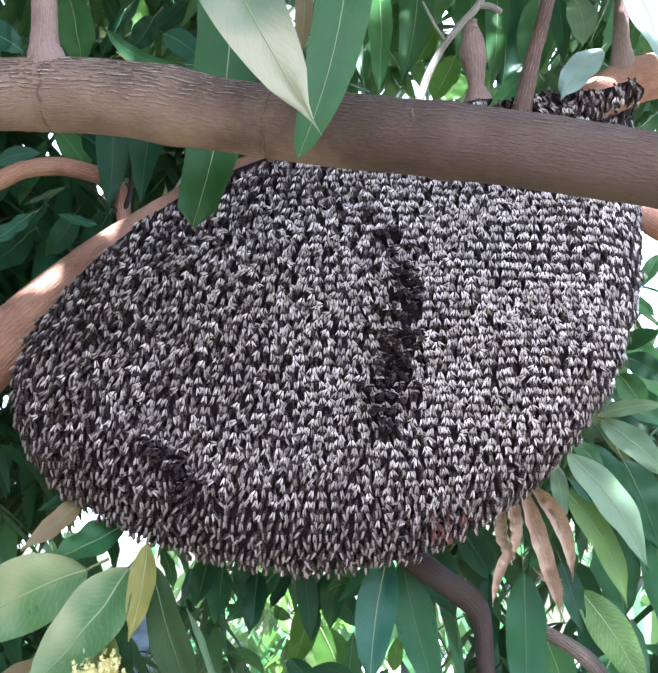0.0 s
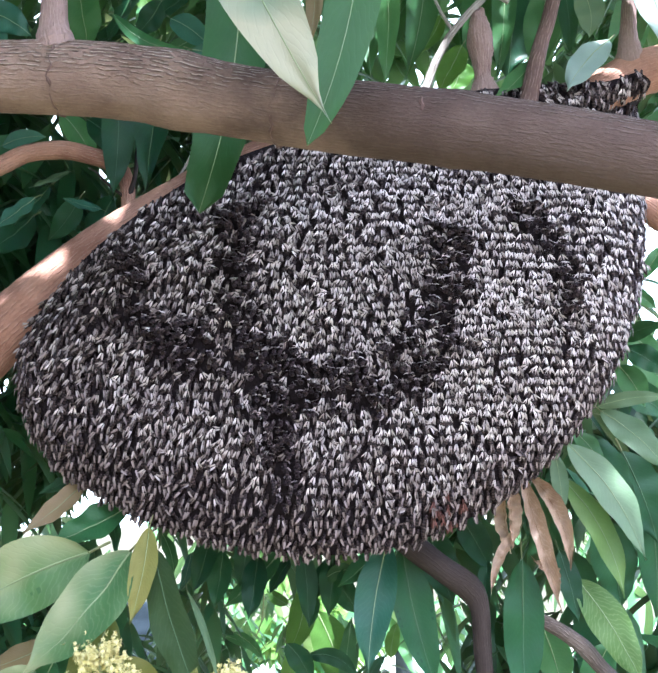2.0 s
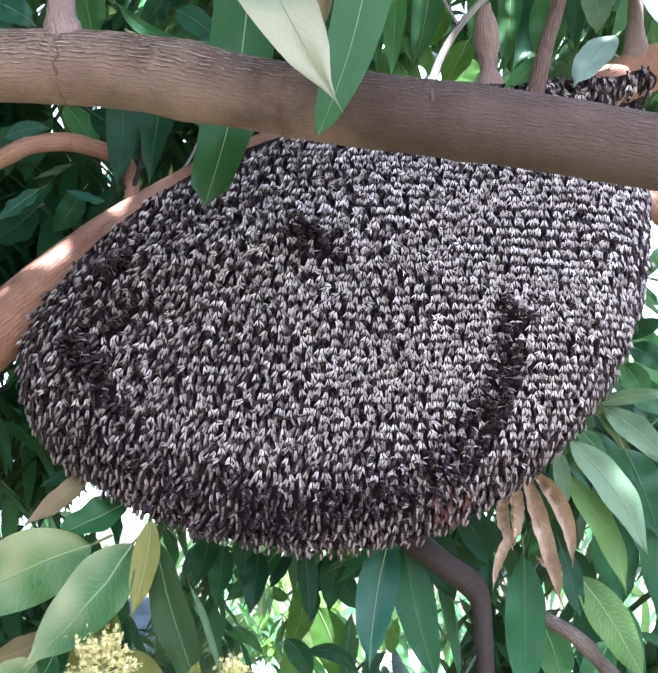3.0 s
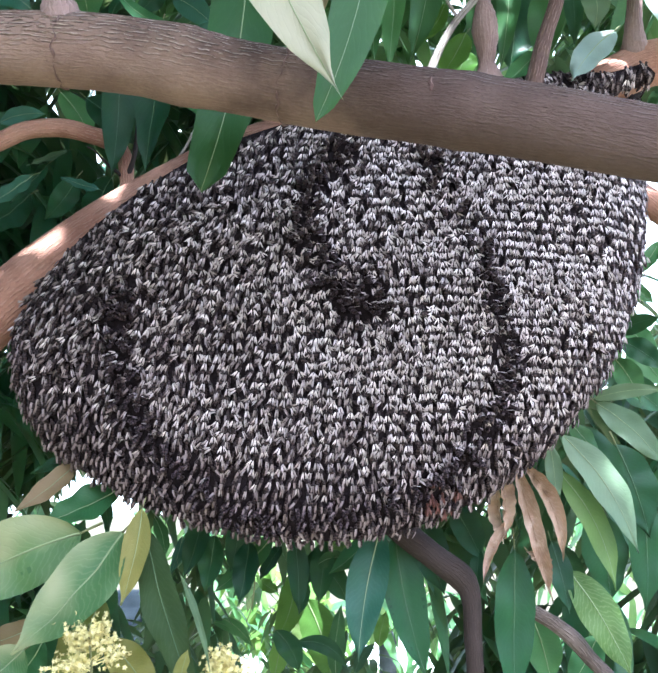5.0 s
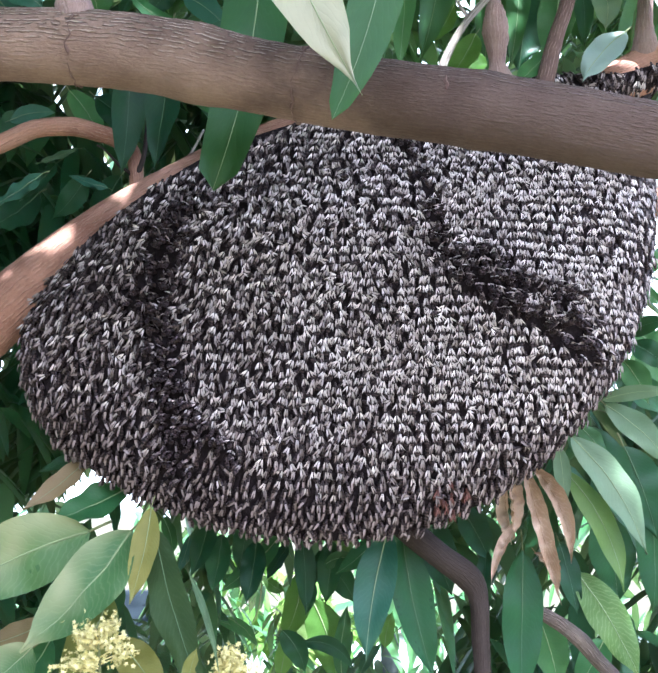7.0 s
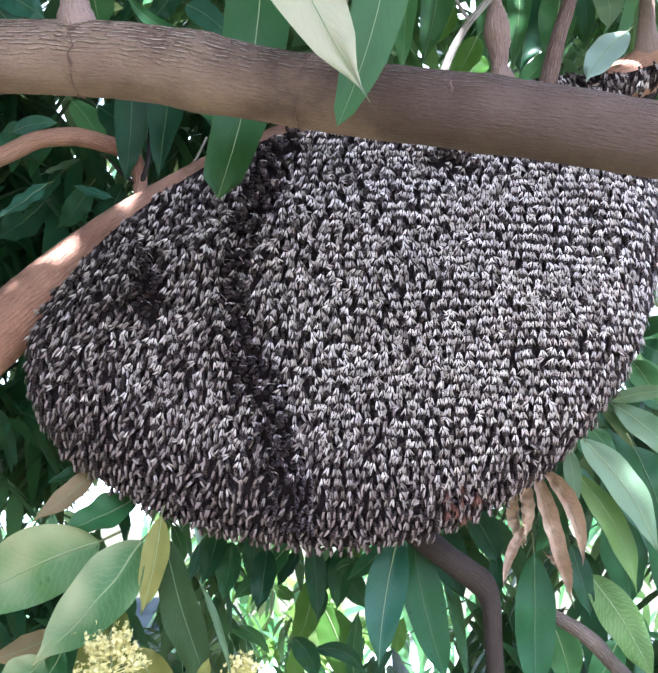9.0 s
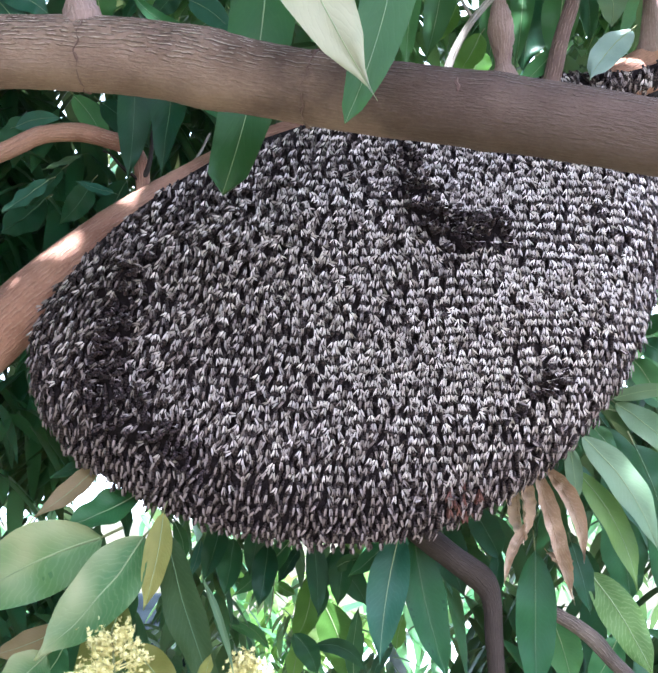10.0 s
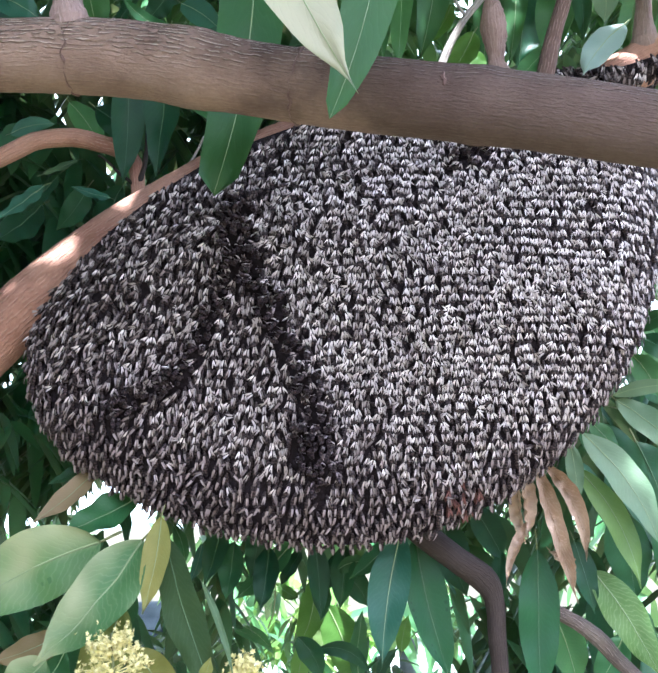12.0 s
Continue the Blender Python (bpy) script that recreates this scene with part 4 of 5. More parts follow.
leaf((0.011, 0.350, 1.673), (0.047, 0.350, 1.696), 0.028, "lemon", "sunlit yellow-green young mango leaf", 0.1, 0)
leaf((-0.047, 0.300, 1.692), (-0.075, 0.300, 1.647), 0.024, "dark", "small dark green mango leaf under the comb", 0, 30)
leaf((-0.012, 0.300, 1.645), (-0.023, 0.300, 1.601), 0.016, "dark", "small dark green mango leaf under the comb", 0.05, 20)
leaf((-0.058, 0.400, 1.568), (-0.024, 0.400, 1.510), 0.035, "dark", "small dark green mango leaf in the garden foliage", 0.1, 10)
leaf((-0.030, 0.400, 1.551), (0.046, 0.400, 1.513), 0.025, "dark", "small dark green mango leaf in the garden foliage", 0.2, 10)
leaf((0.055, 0.400, 1.510), (0.086, 0.400, 1.551), 0.017, "dark", "small dark green mango leaf in the garden foliage", 0.1, 10)
leaf((-0.140, 0.450, 1.579), (-0.094, 0.450, 1.537), 0.019, "mid", "small green mango leaf in the garden foliage", 0.1, 20)
leaf((-0.152, 0.450, 1.573), (-0.117, 0.450, 1.552), 0.014, "mid", "small green mango leaf in the garden foliage", 0.1, -20)
leaf((-0.172, 0.450, 1.597), (-0.137, 0.450, 1.573), 0.015, "dark", "small green mango leaf in the garden foliage", 0, 20)
leaf((-0.111, 0.400, 1.633), (-0.149, 0.400, 1.645), 0.020, "fresh", "small green mango leaf in the garden foliage", 0.1, 20)
leaf((0.096, 0.500, 1.530), (0.109, 0.500, 1.584), 0.024, "lime", "sunlit yellow-green young mango leaf", 0.05, 10)
leaf((-0.172, 0.250, 1.705), (-0.187, 0.250, 1.656), 0.015, "teal", "bluish mango leaf catching the sky", 0.05, 20)
leaf((-0.191, 0.150, 1.731), (-0.177, 0.150, 1.684), 0.018, "fresh", "small green mango leaf under the comb", 0.1, 25)
leaf((0.316, 0.190, 1.847), (0.348, 0.190, 1.789), 0.028, "fresh", "deep green mango leaf hanging on its twig", 0.12, -10)
leaf((0.220, 0.165, 1.777), (0.225, 0.165, 1.700), 0.022, "dry", "curled dry tan mango leaf hanging in a bunch", -0.05, 30, curl=0.7)
leaf((0.257, 0.180, 1.690), (0.282, 0.180, 1.650), 0.025, "dry", "curled dry tan mango leaf hanging in a bunch", 0.1, -10, curl=0.7)
leaf((-0.246, 0.120, 1.770), (-0.239, 0.120, 1.709), 0.018, "dark", "dark green mango leaf hanging on its twig", 0.03, 25)
spot, ring = broad_leaf.data.vertices[7 * 14 + 2].co, []
bm = bmesh.new()
for k in range(11):
    a = 2 * math.pi * k / 11
    r = 0.0026 * (1 + 0.4 * math.sin(k * 2.3))
    ring.append(bm.verts.new(spot + Vector((math.cos(a) * r * 1.5, math.sin(a) * r, 0.0012))))
top = bm.verts.new(spot + Vector((0, 0, 0.0015)))
for k in range(11):
    bm.faces.new((ring[k], ring[(k + 1) % 11], top))
part("blemish", bm, BARK_DARK, broad_leaf, "dark brown blemish")


def blossom(base, top, wide, seed):
    """A panicle of mango blossom: a stem, side stalks, and many small five-petalled flowers."""
    pick = random.Random(seed)
    b, t = Vector(base), Vector(top)
    thing = new("mango_blossom", mesh_of(tube([(*b, 0.002), (*b.lerp(t, 0.5), 0.0016), (*t, 0.0008)], 12, 6), "stem", STALK))
    tagged(thing, "pale yellow mango blossom panicle with many tiny flowers", "blossom")
    high = (t - b).length
    for n in range(26):
        f = pick.uniform(0.25, 1.0)
        a = pick.uniform(0, 2 * math.pi)
        reach = wide * (1.2 - 0.85 * f) * pick.uniform(0.5, 1.0)
        root = b.lerp(t, f * 0.9)
        end = root + Vector((math.cos(a) * reach, math.sin(a) * reach * 0.7, high * pick.uniform(0.08, 0.22)))
        sprig = part("sprig", tube([(*root, 0.0009), (*(root.lerp(end, 0.5) + Vector((0, 0, 0.002))), 0.0007), (*end, 0.0005)], 6, 5), FLOWER, thing)
        bm = bmesh.new()
        for _ in range(24):
            c = root.lerp(end, pick.uniform(0.35, 1.05)) + Vector([pick.gauss(0, 0.0042) for _ in range(3)])
            d = Vector([pick.gauss(0, 1) for _ in range(3)]).normalized()
            u = d.orthogonal().normalized()
            w = d.cross(u)
            mid = bm.verts.new(c)
            rim = [bm.verts.new(c + (u * math.cos(k * math.pi / 5) + w * math.sin(k * math.pi / 5)) * (0.0031 if k % 2 == 0 else 0.0016) + d * (0.0014 if k % 2 == 0 else 0.0005)) for k in range(10)]
            for k in range(10):
                bm.faces.new((mid, rim[k], rim[(k + 1) % 10]))
        part("flower_tuft", bm, FLOWER, sprig)
    return thing


blossom((-0.218, -0.010, 1.567), (-0.224, -0.010, 1.631), 0.062, 21)
blossom((-0.092, 0.000, 1.559), (-0.093, 0.000, 1.600), 0.03, 22)

# ---------------------------------------------------------------- the garden behind
bm = bmesh.new()
profile = [(0.30, 0.0), (0.42, 0.02)]
for k in range(7):
    z0 = 0.1 + k * 0.155
    profile += [(0.42, z0), (0.445, z0 + 0.03), (0.445, z0 + 0.07), (0.42, z0 + 0.1)]
profile += [(0.40, 1.17), (0.2, 1.25), (0.17, 1.26), (0.17, 1.3), (0.01, 1.31)]
rings = [[bm.verts.new((r * math.cos(a), r * math.sin(a), z)) for a in (2 * math.pi * s / 40 for s in range(40))] for r, z in profile]
for lo, hi in zip(rings, rings[1:]):
    for s in range(40):
        bm.faces.new((lo[s], lo[(s + 1) % 40], hi[(s + 1) % 40], hi[s]))
tank = tagged(new("water_tank", mesh_of(bm, "water_tank", TANK_SHADE)), "dark ribbed plastic water tank in the garden", "water tank")
tank.location = (-0.92, 3.6, 0.0)
post = new("garden_post")
post.location = (0.291, 3.0, 0.0)
tagged(post, "dark weathered grey garden post with a capped top", "post")
bm = bmesh.new()
bmesh.ops.create_cube(bm, size=1, matrix=Matrix.Translation((0, 0, 0.530)) @ Matrix.Diagonal((0.068, 0.068, 1.260, 1)))
bmesh.ops.bevel(bm, geom=bm.edges[:], offset=0.006, segments=2, affect="EDGES")
part("shaft", bm, STONE, post)
bm = bmesh.new()
bmesh.ops.create_cone(bm, cap_ends=True, segments=4, radius1=0.053, radius2=0.03, depth=0.05, matrix=Matrix.Translation((0, 0, 1.180)) @ Matrix.Rotation(math.pi / 4, 4, "Z"))
bmesh.ops.bevel(bm, geom=bm.edges[:], offset=0.005, segments=2, affect="EDGES")
part("cap", bm, STONE, post)
wall = new("garden_wall")
tagged(wall, "low whitewashed garden wall behind the tree", "wall", "", "structure")
bm = bmesh.new()
bmesh.ops.create_cube(bm, size=1, matrix=Matrix.Translation((0.4, 6.6, 0.34)) @ Matrix.Diagonal((5.6, 0.16, 0.72, 1)))
bmesh.ops.bevel(bm, geom=bm.edges[:], offset=0.008, segments=2, affect="EDGES")
part("wall_body", bm, PLASTER, wall)
bm = bmesh.new()
bmesh.ops.create_cube(bm, size=1, matrix=Matrix.Translation((0.4, 6.6, 0.735)) @ Matrix.Diagonal((5.66, 0.24, 0.07, 1)))
bmesh.ops.bevel(bm, geom=bm.edges[:], offset=0.012, segments=2, affect="EDGES")
part("coping", bm, PLASTER, wall)

# ---------------------------------------------------------------- foliage further off
def foliage(name, label, count, box, size, kind, seed, keep, spare=0.012, near=0.004, touch=(0.55,)):
    """Whorls of drooping mango leaves round twig ends, in one mesh."""
    pick = random.Random(seed)
    verts, faces, uvs = [], [], []
    for _ in range(count):
        c = Vector([pick.uniform(a, b) for a, b in box])
        if not keep(c, spare):
            continue
        for n in range(pick.randint(6, 10)):
            a = pick.uniform(0, 2 * math.pi)
            long = size * pick.uniform(0.6, 1.15)
            wide = long * pick.uniform(0.2, 0.28)
            drop = pick.uniform(0.1, 1.4)
            d = Vector((math.cos(a), math.sin(a), -drop)).normalized()
            s = d.cross(Vector((pick.uniform(-0.4, 0.4), pick.uniform(-0.4, 0.4), 1))).normalized()
            up = s.cross(d)
            start = c + Vector((pick.uniform(-1, 1), pick.uniform(-1, 1), pick.uniform(-1, 1))) * size * 0.25
            if not all(keep(start + d * (long * f), near) for f in touch):
                continue
            first = len(verts)
            for k in range(6):
                u = k / 5
                w = wide / 2 * (math.sin(math.pi * u ** 0.8) ** 0.8 if 0 < u < 1 else 0.02)
                mid = start + d * (u * long) - Vector((0, 0, 1)) * (u * u * long * 0.25)
                for q in (-1, 0, 1):
                    verts.append(mid + s * (q * w) + up * (abs(q) * w * 0.3))
            for k in range(5):
                for q in range(2):
                    i = first + k * 3 + q
                    faces.append((i, i + 3, i + 4, i + 1))
                    uvs += [(k / 5, q / 2), ((k + 1) / 5, q / 2), ((k + 1) / 5, (q + 1) / 2), (k / 5, (q + 1) / 2)]
    me = bpy.data.meshes.new(name)
    me.from_pydata([tuple(v) for v in verts], [], faces)
    layer = me.uv_layers.new(name="UVMap")
    layer.data.foreach_set("uv", [c for p in uvs for c in p])
    me.polygons.foreach_set("use_smooth", [True] * len(me.polygons))
    me.materials.append(LEAVES[kind])
    return tagged(new(name, me), label, "foliage", "", "stuff")


# holes left in the added crown to place sun dapples: x, z, half width, half height, in the plane of the comb
OPENINGS = [
    (-0.362, 1.962, 0.017, 0.012), (-0.328, 2.018, 0.012, 0.022), (-0.295, 2.055, 0.014, 0.021), (-0.236, 2.113, 0.026, 0.012), (0.38, 2.2, 0.06, 0.05), (-0.245, 1.55, 0.025, 0.02), (0.385, 1.9, 0.02, 0.04),
    (-0.157, 3.364, 0.07, 0.06), (0.238, 2.597, 0.04, 0.04), (0.115, 2.332, 0.06, 0.07),
]


def shading(c, spare):
    q = c - SUNWARD * ((c.y - 0.08) / SUNWARD.y)
    return not any(((q.x - x) / (w + 0.012)) ** 2 + ((q.z - z) / (h + 0.012)) ** 2 < 1 for x, z, w, h in OPENINGS)


# gaps towards the bright sky, placed to fit the camera's view: bearing across, bearing up, half width, half height
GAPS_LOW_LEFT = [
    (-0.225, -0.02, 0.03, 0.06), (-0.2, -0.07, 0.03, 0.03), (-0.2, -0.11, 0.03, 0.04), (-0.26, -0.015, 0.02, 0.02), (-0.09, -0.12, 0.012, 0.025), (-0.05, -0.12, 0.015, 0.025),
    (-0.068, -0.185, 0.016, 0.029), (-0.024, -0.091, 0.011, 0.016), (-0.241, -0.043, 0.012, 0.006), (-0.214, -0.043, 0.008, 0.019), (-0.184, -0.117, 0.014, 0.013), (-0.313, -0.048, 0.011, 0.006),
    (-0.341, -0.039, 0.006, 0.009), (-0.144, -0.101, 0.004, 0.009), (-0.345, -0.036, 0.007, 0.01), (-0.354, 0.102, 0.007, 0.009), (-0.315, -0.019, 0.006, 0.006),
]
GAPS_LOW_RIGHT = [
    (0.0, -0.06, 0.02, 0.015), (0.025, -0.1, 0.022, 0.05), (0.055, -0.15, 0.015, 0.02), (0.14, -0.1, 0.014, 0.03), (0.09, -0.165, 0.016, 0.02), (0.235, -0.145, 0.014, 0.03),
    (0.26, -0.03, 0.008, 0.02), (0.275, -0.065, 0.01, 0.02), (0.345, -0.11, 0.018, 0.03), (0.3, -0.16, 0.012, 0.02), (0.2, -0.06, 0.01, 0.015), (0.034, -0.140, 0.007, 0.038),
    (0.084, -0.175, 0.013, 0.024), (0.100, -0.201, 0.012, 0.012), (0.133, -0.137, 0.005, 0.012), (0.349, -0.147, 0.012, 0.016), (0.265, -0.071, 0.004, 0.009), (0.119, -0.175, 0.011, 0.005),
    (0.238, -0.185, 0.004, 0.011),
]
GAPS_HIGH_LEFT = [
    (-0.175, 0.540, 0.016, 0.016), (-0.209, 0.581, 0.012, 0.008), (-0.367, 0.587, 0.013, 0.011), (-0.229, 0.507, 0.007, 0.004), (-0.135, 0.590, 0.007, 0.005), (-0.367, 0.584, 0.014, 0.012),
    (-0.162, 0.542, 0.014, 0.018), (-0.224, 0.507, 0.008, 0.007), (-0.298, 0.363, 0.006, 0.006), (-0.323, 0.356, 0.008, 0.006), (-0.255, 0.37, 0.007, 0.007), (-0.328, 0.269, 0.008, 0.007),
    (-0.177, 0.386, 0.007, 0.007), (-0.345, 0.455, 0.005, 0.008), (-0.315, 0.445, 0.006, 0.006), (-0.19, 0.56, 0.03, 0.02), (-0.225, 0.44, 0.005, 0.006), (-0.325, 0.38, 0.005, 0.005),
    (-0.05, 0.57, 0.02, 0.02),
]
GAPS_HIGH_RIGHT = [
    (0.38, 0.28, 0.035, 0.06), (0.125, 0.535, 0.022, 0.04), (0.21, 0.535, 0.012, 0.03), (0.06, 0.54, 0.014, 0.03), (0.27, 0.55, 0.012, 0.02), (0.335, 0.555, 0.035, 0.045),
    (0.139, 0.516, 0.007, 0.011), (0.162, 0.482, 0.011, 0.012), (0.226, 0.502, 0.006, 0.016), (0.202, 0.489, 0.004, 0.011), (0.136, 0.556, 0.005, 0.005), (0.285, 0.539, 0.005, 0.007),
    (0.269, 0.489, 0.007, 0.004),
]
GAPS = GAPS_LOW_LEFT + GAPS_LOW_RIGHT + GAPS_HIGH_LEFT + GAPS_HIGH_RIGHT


# bearings are taken from the camera's place
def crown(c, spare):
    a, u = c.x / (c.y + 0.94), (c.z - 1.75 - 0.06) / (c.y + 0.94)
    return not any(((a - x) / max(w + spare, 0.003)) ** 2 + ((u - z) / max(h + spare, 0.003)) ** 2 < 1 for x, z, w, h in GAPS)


# also clears an oval of the camera's view below the comb
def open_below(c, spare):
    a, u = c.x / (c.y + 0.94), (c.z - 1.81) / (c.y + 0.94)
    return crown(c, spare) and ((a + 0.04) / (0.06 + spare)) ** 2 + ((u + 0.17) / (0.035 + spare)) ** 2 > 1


def anywhere(c, spare):
    return True


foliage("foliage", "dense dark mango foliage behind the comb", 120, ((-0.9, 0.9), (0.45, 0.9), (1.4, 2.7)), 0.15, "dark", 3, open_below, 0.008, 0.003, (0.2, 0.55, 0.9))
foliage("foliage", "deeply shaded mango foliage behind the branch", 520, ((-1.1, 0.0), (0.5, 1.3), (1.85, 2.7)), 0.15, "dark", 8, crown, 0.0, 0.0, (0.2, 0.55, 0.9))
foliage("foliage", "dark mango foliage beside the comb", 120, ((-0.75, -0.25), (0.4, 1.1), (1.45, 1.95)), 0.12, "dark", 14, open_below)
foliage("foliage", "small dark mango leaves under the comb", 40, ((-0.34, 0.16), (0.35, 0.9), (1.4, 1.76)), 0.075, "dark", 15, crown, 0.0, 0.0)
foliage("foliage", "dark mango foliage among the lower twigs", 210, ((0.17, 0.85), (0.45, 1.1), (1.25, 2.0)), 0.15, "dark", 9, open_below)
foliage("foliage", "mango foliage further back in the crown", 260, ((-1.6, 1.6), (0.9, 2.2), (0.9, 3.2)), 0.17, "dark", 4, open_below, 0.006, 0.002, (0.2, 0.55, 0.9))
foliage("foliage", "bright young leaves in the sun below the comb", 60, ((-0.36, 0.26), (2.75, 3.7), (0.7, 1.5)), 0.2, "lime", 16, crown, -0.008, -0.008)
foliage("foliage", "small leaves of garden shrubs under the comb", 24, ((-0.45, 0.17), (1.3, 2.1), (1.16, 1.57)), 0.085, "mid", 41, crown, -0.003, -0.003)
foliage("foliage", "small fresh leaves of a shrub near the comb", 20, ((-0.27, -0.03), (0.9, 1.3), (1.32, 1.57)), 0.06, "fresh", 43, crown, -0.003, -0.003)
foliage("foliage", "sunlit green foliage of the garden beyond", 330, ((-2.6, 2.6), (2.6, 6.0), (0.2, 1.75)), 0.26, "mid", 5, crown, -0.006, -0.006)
# foliage added overhead and out of view to block sun and sky light
foliage("foliage", "mango crown added overhead to shade the comb", 1650, ((-1.7, 0.8), (-1.25, 1.3), (2.8, 3.6)), 0.17, "mid", 6, shading, 0.0, 0.0, (0.05, 0.35, 0.65, 0.95))
foliage("foliage", "mango twigs added out of view to shade the branch", 110, ((-0.1, 0.55), (-1.25, -0.4), (2.8, 3.4)), 0.17, "mid", 26, shading, 0.0, 0.0, (0.05, 0.35, 0.65, 0.95))
foliage("foliage", "small mango twigs added out of view to shade the comb", 34, ((-0.2, -0.02), (-0.72, -0.46), (2.9, 3.1)), 0.1, "mid", 31, shading, 0.0, 0.0, (0.05, 0.35, 0.65, 0.95))
foliage("foliage", "small mango twigs added out of view to shade the comb", 14, ((0.42, 0.56), (-0.6, -0.4), (2.9, 3.06)), 0.1, "mid", 32, shading, 0.0, 0.0, (0.05, 0.35, 0.65, 0.95))
# unseen foliage added to darken the comb's left side
foliage("foliage", "mango crown added out of view to shade the comb's left", 420, ((-1.5, -0.85), (-1.8, 0.4), (0.9, 3.0)), 0.19, "dark", 12, anywhere)


# ---------------------------------------------------------------- what moves
SWAY = [(0, 0.0010, 0.0030), (1.5, 0.0000, 0.0010), (2.5, 0.0010, 0.0030), (5.5, 0.0010, 0.0020), (6.5, 0.0020, 0.0030), (9.5, 0.0040, 0.0030), (10.5, 0.0030, 0.0010), (12, 0.0020, 0.0030)]
SWEEPS = []


def sweep(start, *fronts):
    """A wave of raised abdomens: its front as lines of (x, z) on the comb, one every fifth of a second."""
    SWEEPS.append((start, [spline(f, 24) for f in fronts]))


sweep(-0.2, [(0.012, 2.108), (0.038, 2.09), (0.05, 2.063), (0.04, 2.017), (0.028, 1.965)], [(0.051, 2.084), (0.084, 2.061), (0.1, 2.015), (0.089, 1.95), (0.068, 1.881)], [(0.122, 2.109), (0.16, 1.999), (0.163, 1.921), (0.146, 1.845), (0.122, 1.784)], [(0.179, 2.147), (0.196, 2.078), (0.208, 1.996), (0.227, 1.905)], [(0.252, 2.103), (0.281, 2.034)])
sweep(0, [(-0.182, 1.852), (-0.151, 1.824), (-0.146, 1.797)], [(-0.155, 1.881), (-0.112, 1.866), (-0.088, 1.816), (-0.081, 1.755)], [(-0.306, 1.915), (-0.205, 1.959), (-0.122, 1.961), (-0.056, 1.932), (-0.033, 1.85), (-0.022, 1.764)], [(-0.33, 1.923), (-0.247, 2.026), (-0.104, 2.056), (-0.001, 1.977), (0.033, 1.873), (0.038, 1.793)])
sweep(0.4, [(0.005, 2.085), (0.035, 2.062), (0.055, 2.023), (0.04, 1.989)], [(0.041, 2.069), (0.083, 2.022), (0.105, 1.947), (0.06, 1.91), (-0.003, 1.912)], [(0.027, 2.125), (0.117, 2.067), (0.162, 1.946), (0.138, 1.844)], [(0.185, 2.011), (0.211, 1.944), (0.233, 1.892), (0.217, 1.842)], [(0.206, 2.072), (0.237, 2.004), (0.266, 1.938)], [(0.256, 2.093), (0.291, 2.037)])
sweep(0.6, [(-0.257, 1.837), (-0.231, 1.811)], [(-0.208, 1.843), (-0.138, 1.798), (-0.121, 1.754)], [(-0.25, 1.959), (-0.173, 1.904), (-0.097, 1.851), (-0.04, 1.8), (-0.036, 1.739)], [(-0.181, 1.99), (-0.104, 1.949), (-0.053, 1.909), (-0.004, 1.844), (0.006, 1.758)], [(0.028, 1.901), (0.063, 1.825), (0.068, 1.775)])
sweep(1, [(0.006, 2.112), (-0.029, 2.085), (-0.037, 2.045), (-0.018, 2.004), (0.034, 2.002)], [(-0.168, 1.982), (-0.065, 1.935), (0.01, 1.912), (0.08, 1.943), (0.083, 2.009)], [(0.025, 1.801), (0.1, 1.824), (0.129, 1.898), (0.133, 1.989)], [(0.075, 1.756), (0.189, 1.827), (0.201, 1.894), (0.19, 1.972), (0.162, 2.012)], [(0.235, 1.881), (0.235, 1.959), (0.227, 2.038)], [(0.274, 1.985), (0.277, 2.025), (0.228, 2.08)])
sweep(1.2, [(-0.207, 2.058), (-0.168, 1.982)], [(-0.28, 2.054), (-0.242, 2.094)])
sweep(1.4, [(-0.253, 2), (-0.252, 1.948)], [(-0.278, 2.046), (-0.263, 1.945)])
sweep(1.6, [(-0.182, 1.841), (-0.157, 1.816)], [(-0.161, 1.865), (-0.128, 1.802), (-0.118, 1.753)], [(-0.203, 2.049), (-0.176, 1.942), (-0.068, 1.935), (-0.044, 1.85), (-0.03, 1.775)], [(-0.283, 2.021), (-0.246, 2.074), (-0.155, 2.114)])
sweep(1.6, [(-0.005, 2.076), (0.021, 2.07)], [(0.034, 2.103), (-0.045, 2.099), (-0.033, 2.05), (0.032, 2.027), (0.072, 2.069)], [(-0.086, 2.087), (-0.086, 2.006), (-0.061, 1.914), (0.015, 1.887), (0.104, 1.911), (0.146, 1.988), (0.149, 2.055)], [(-0.154, 2.019), (-0.114, 1.862), (0.023, 1.756), (0.11, 1.784), (0.188, 1.857), (0.205, 1.934), (0.216, 2.039)], [(0.236, 1.985), (0.239, 1.907)])
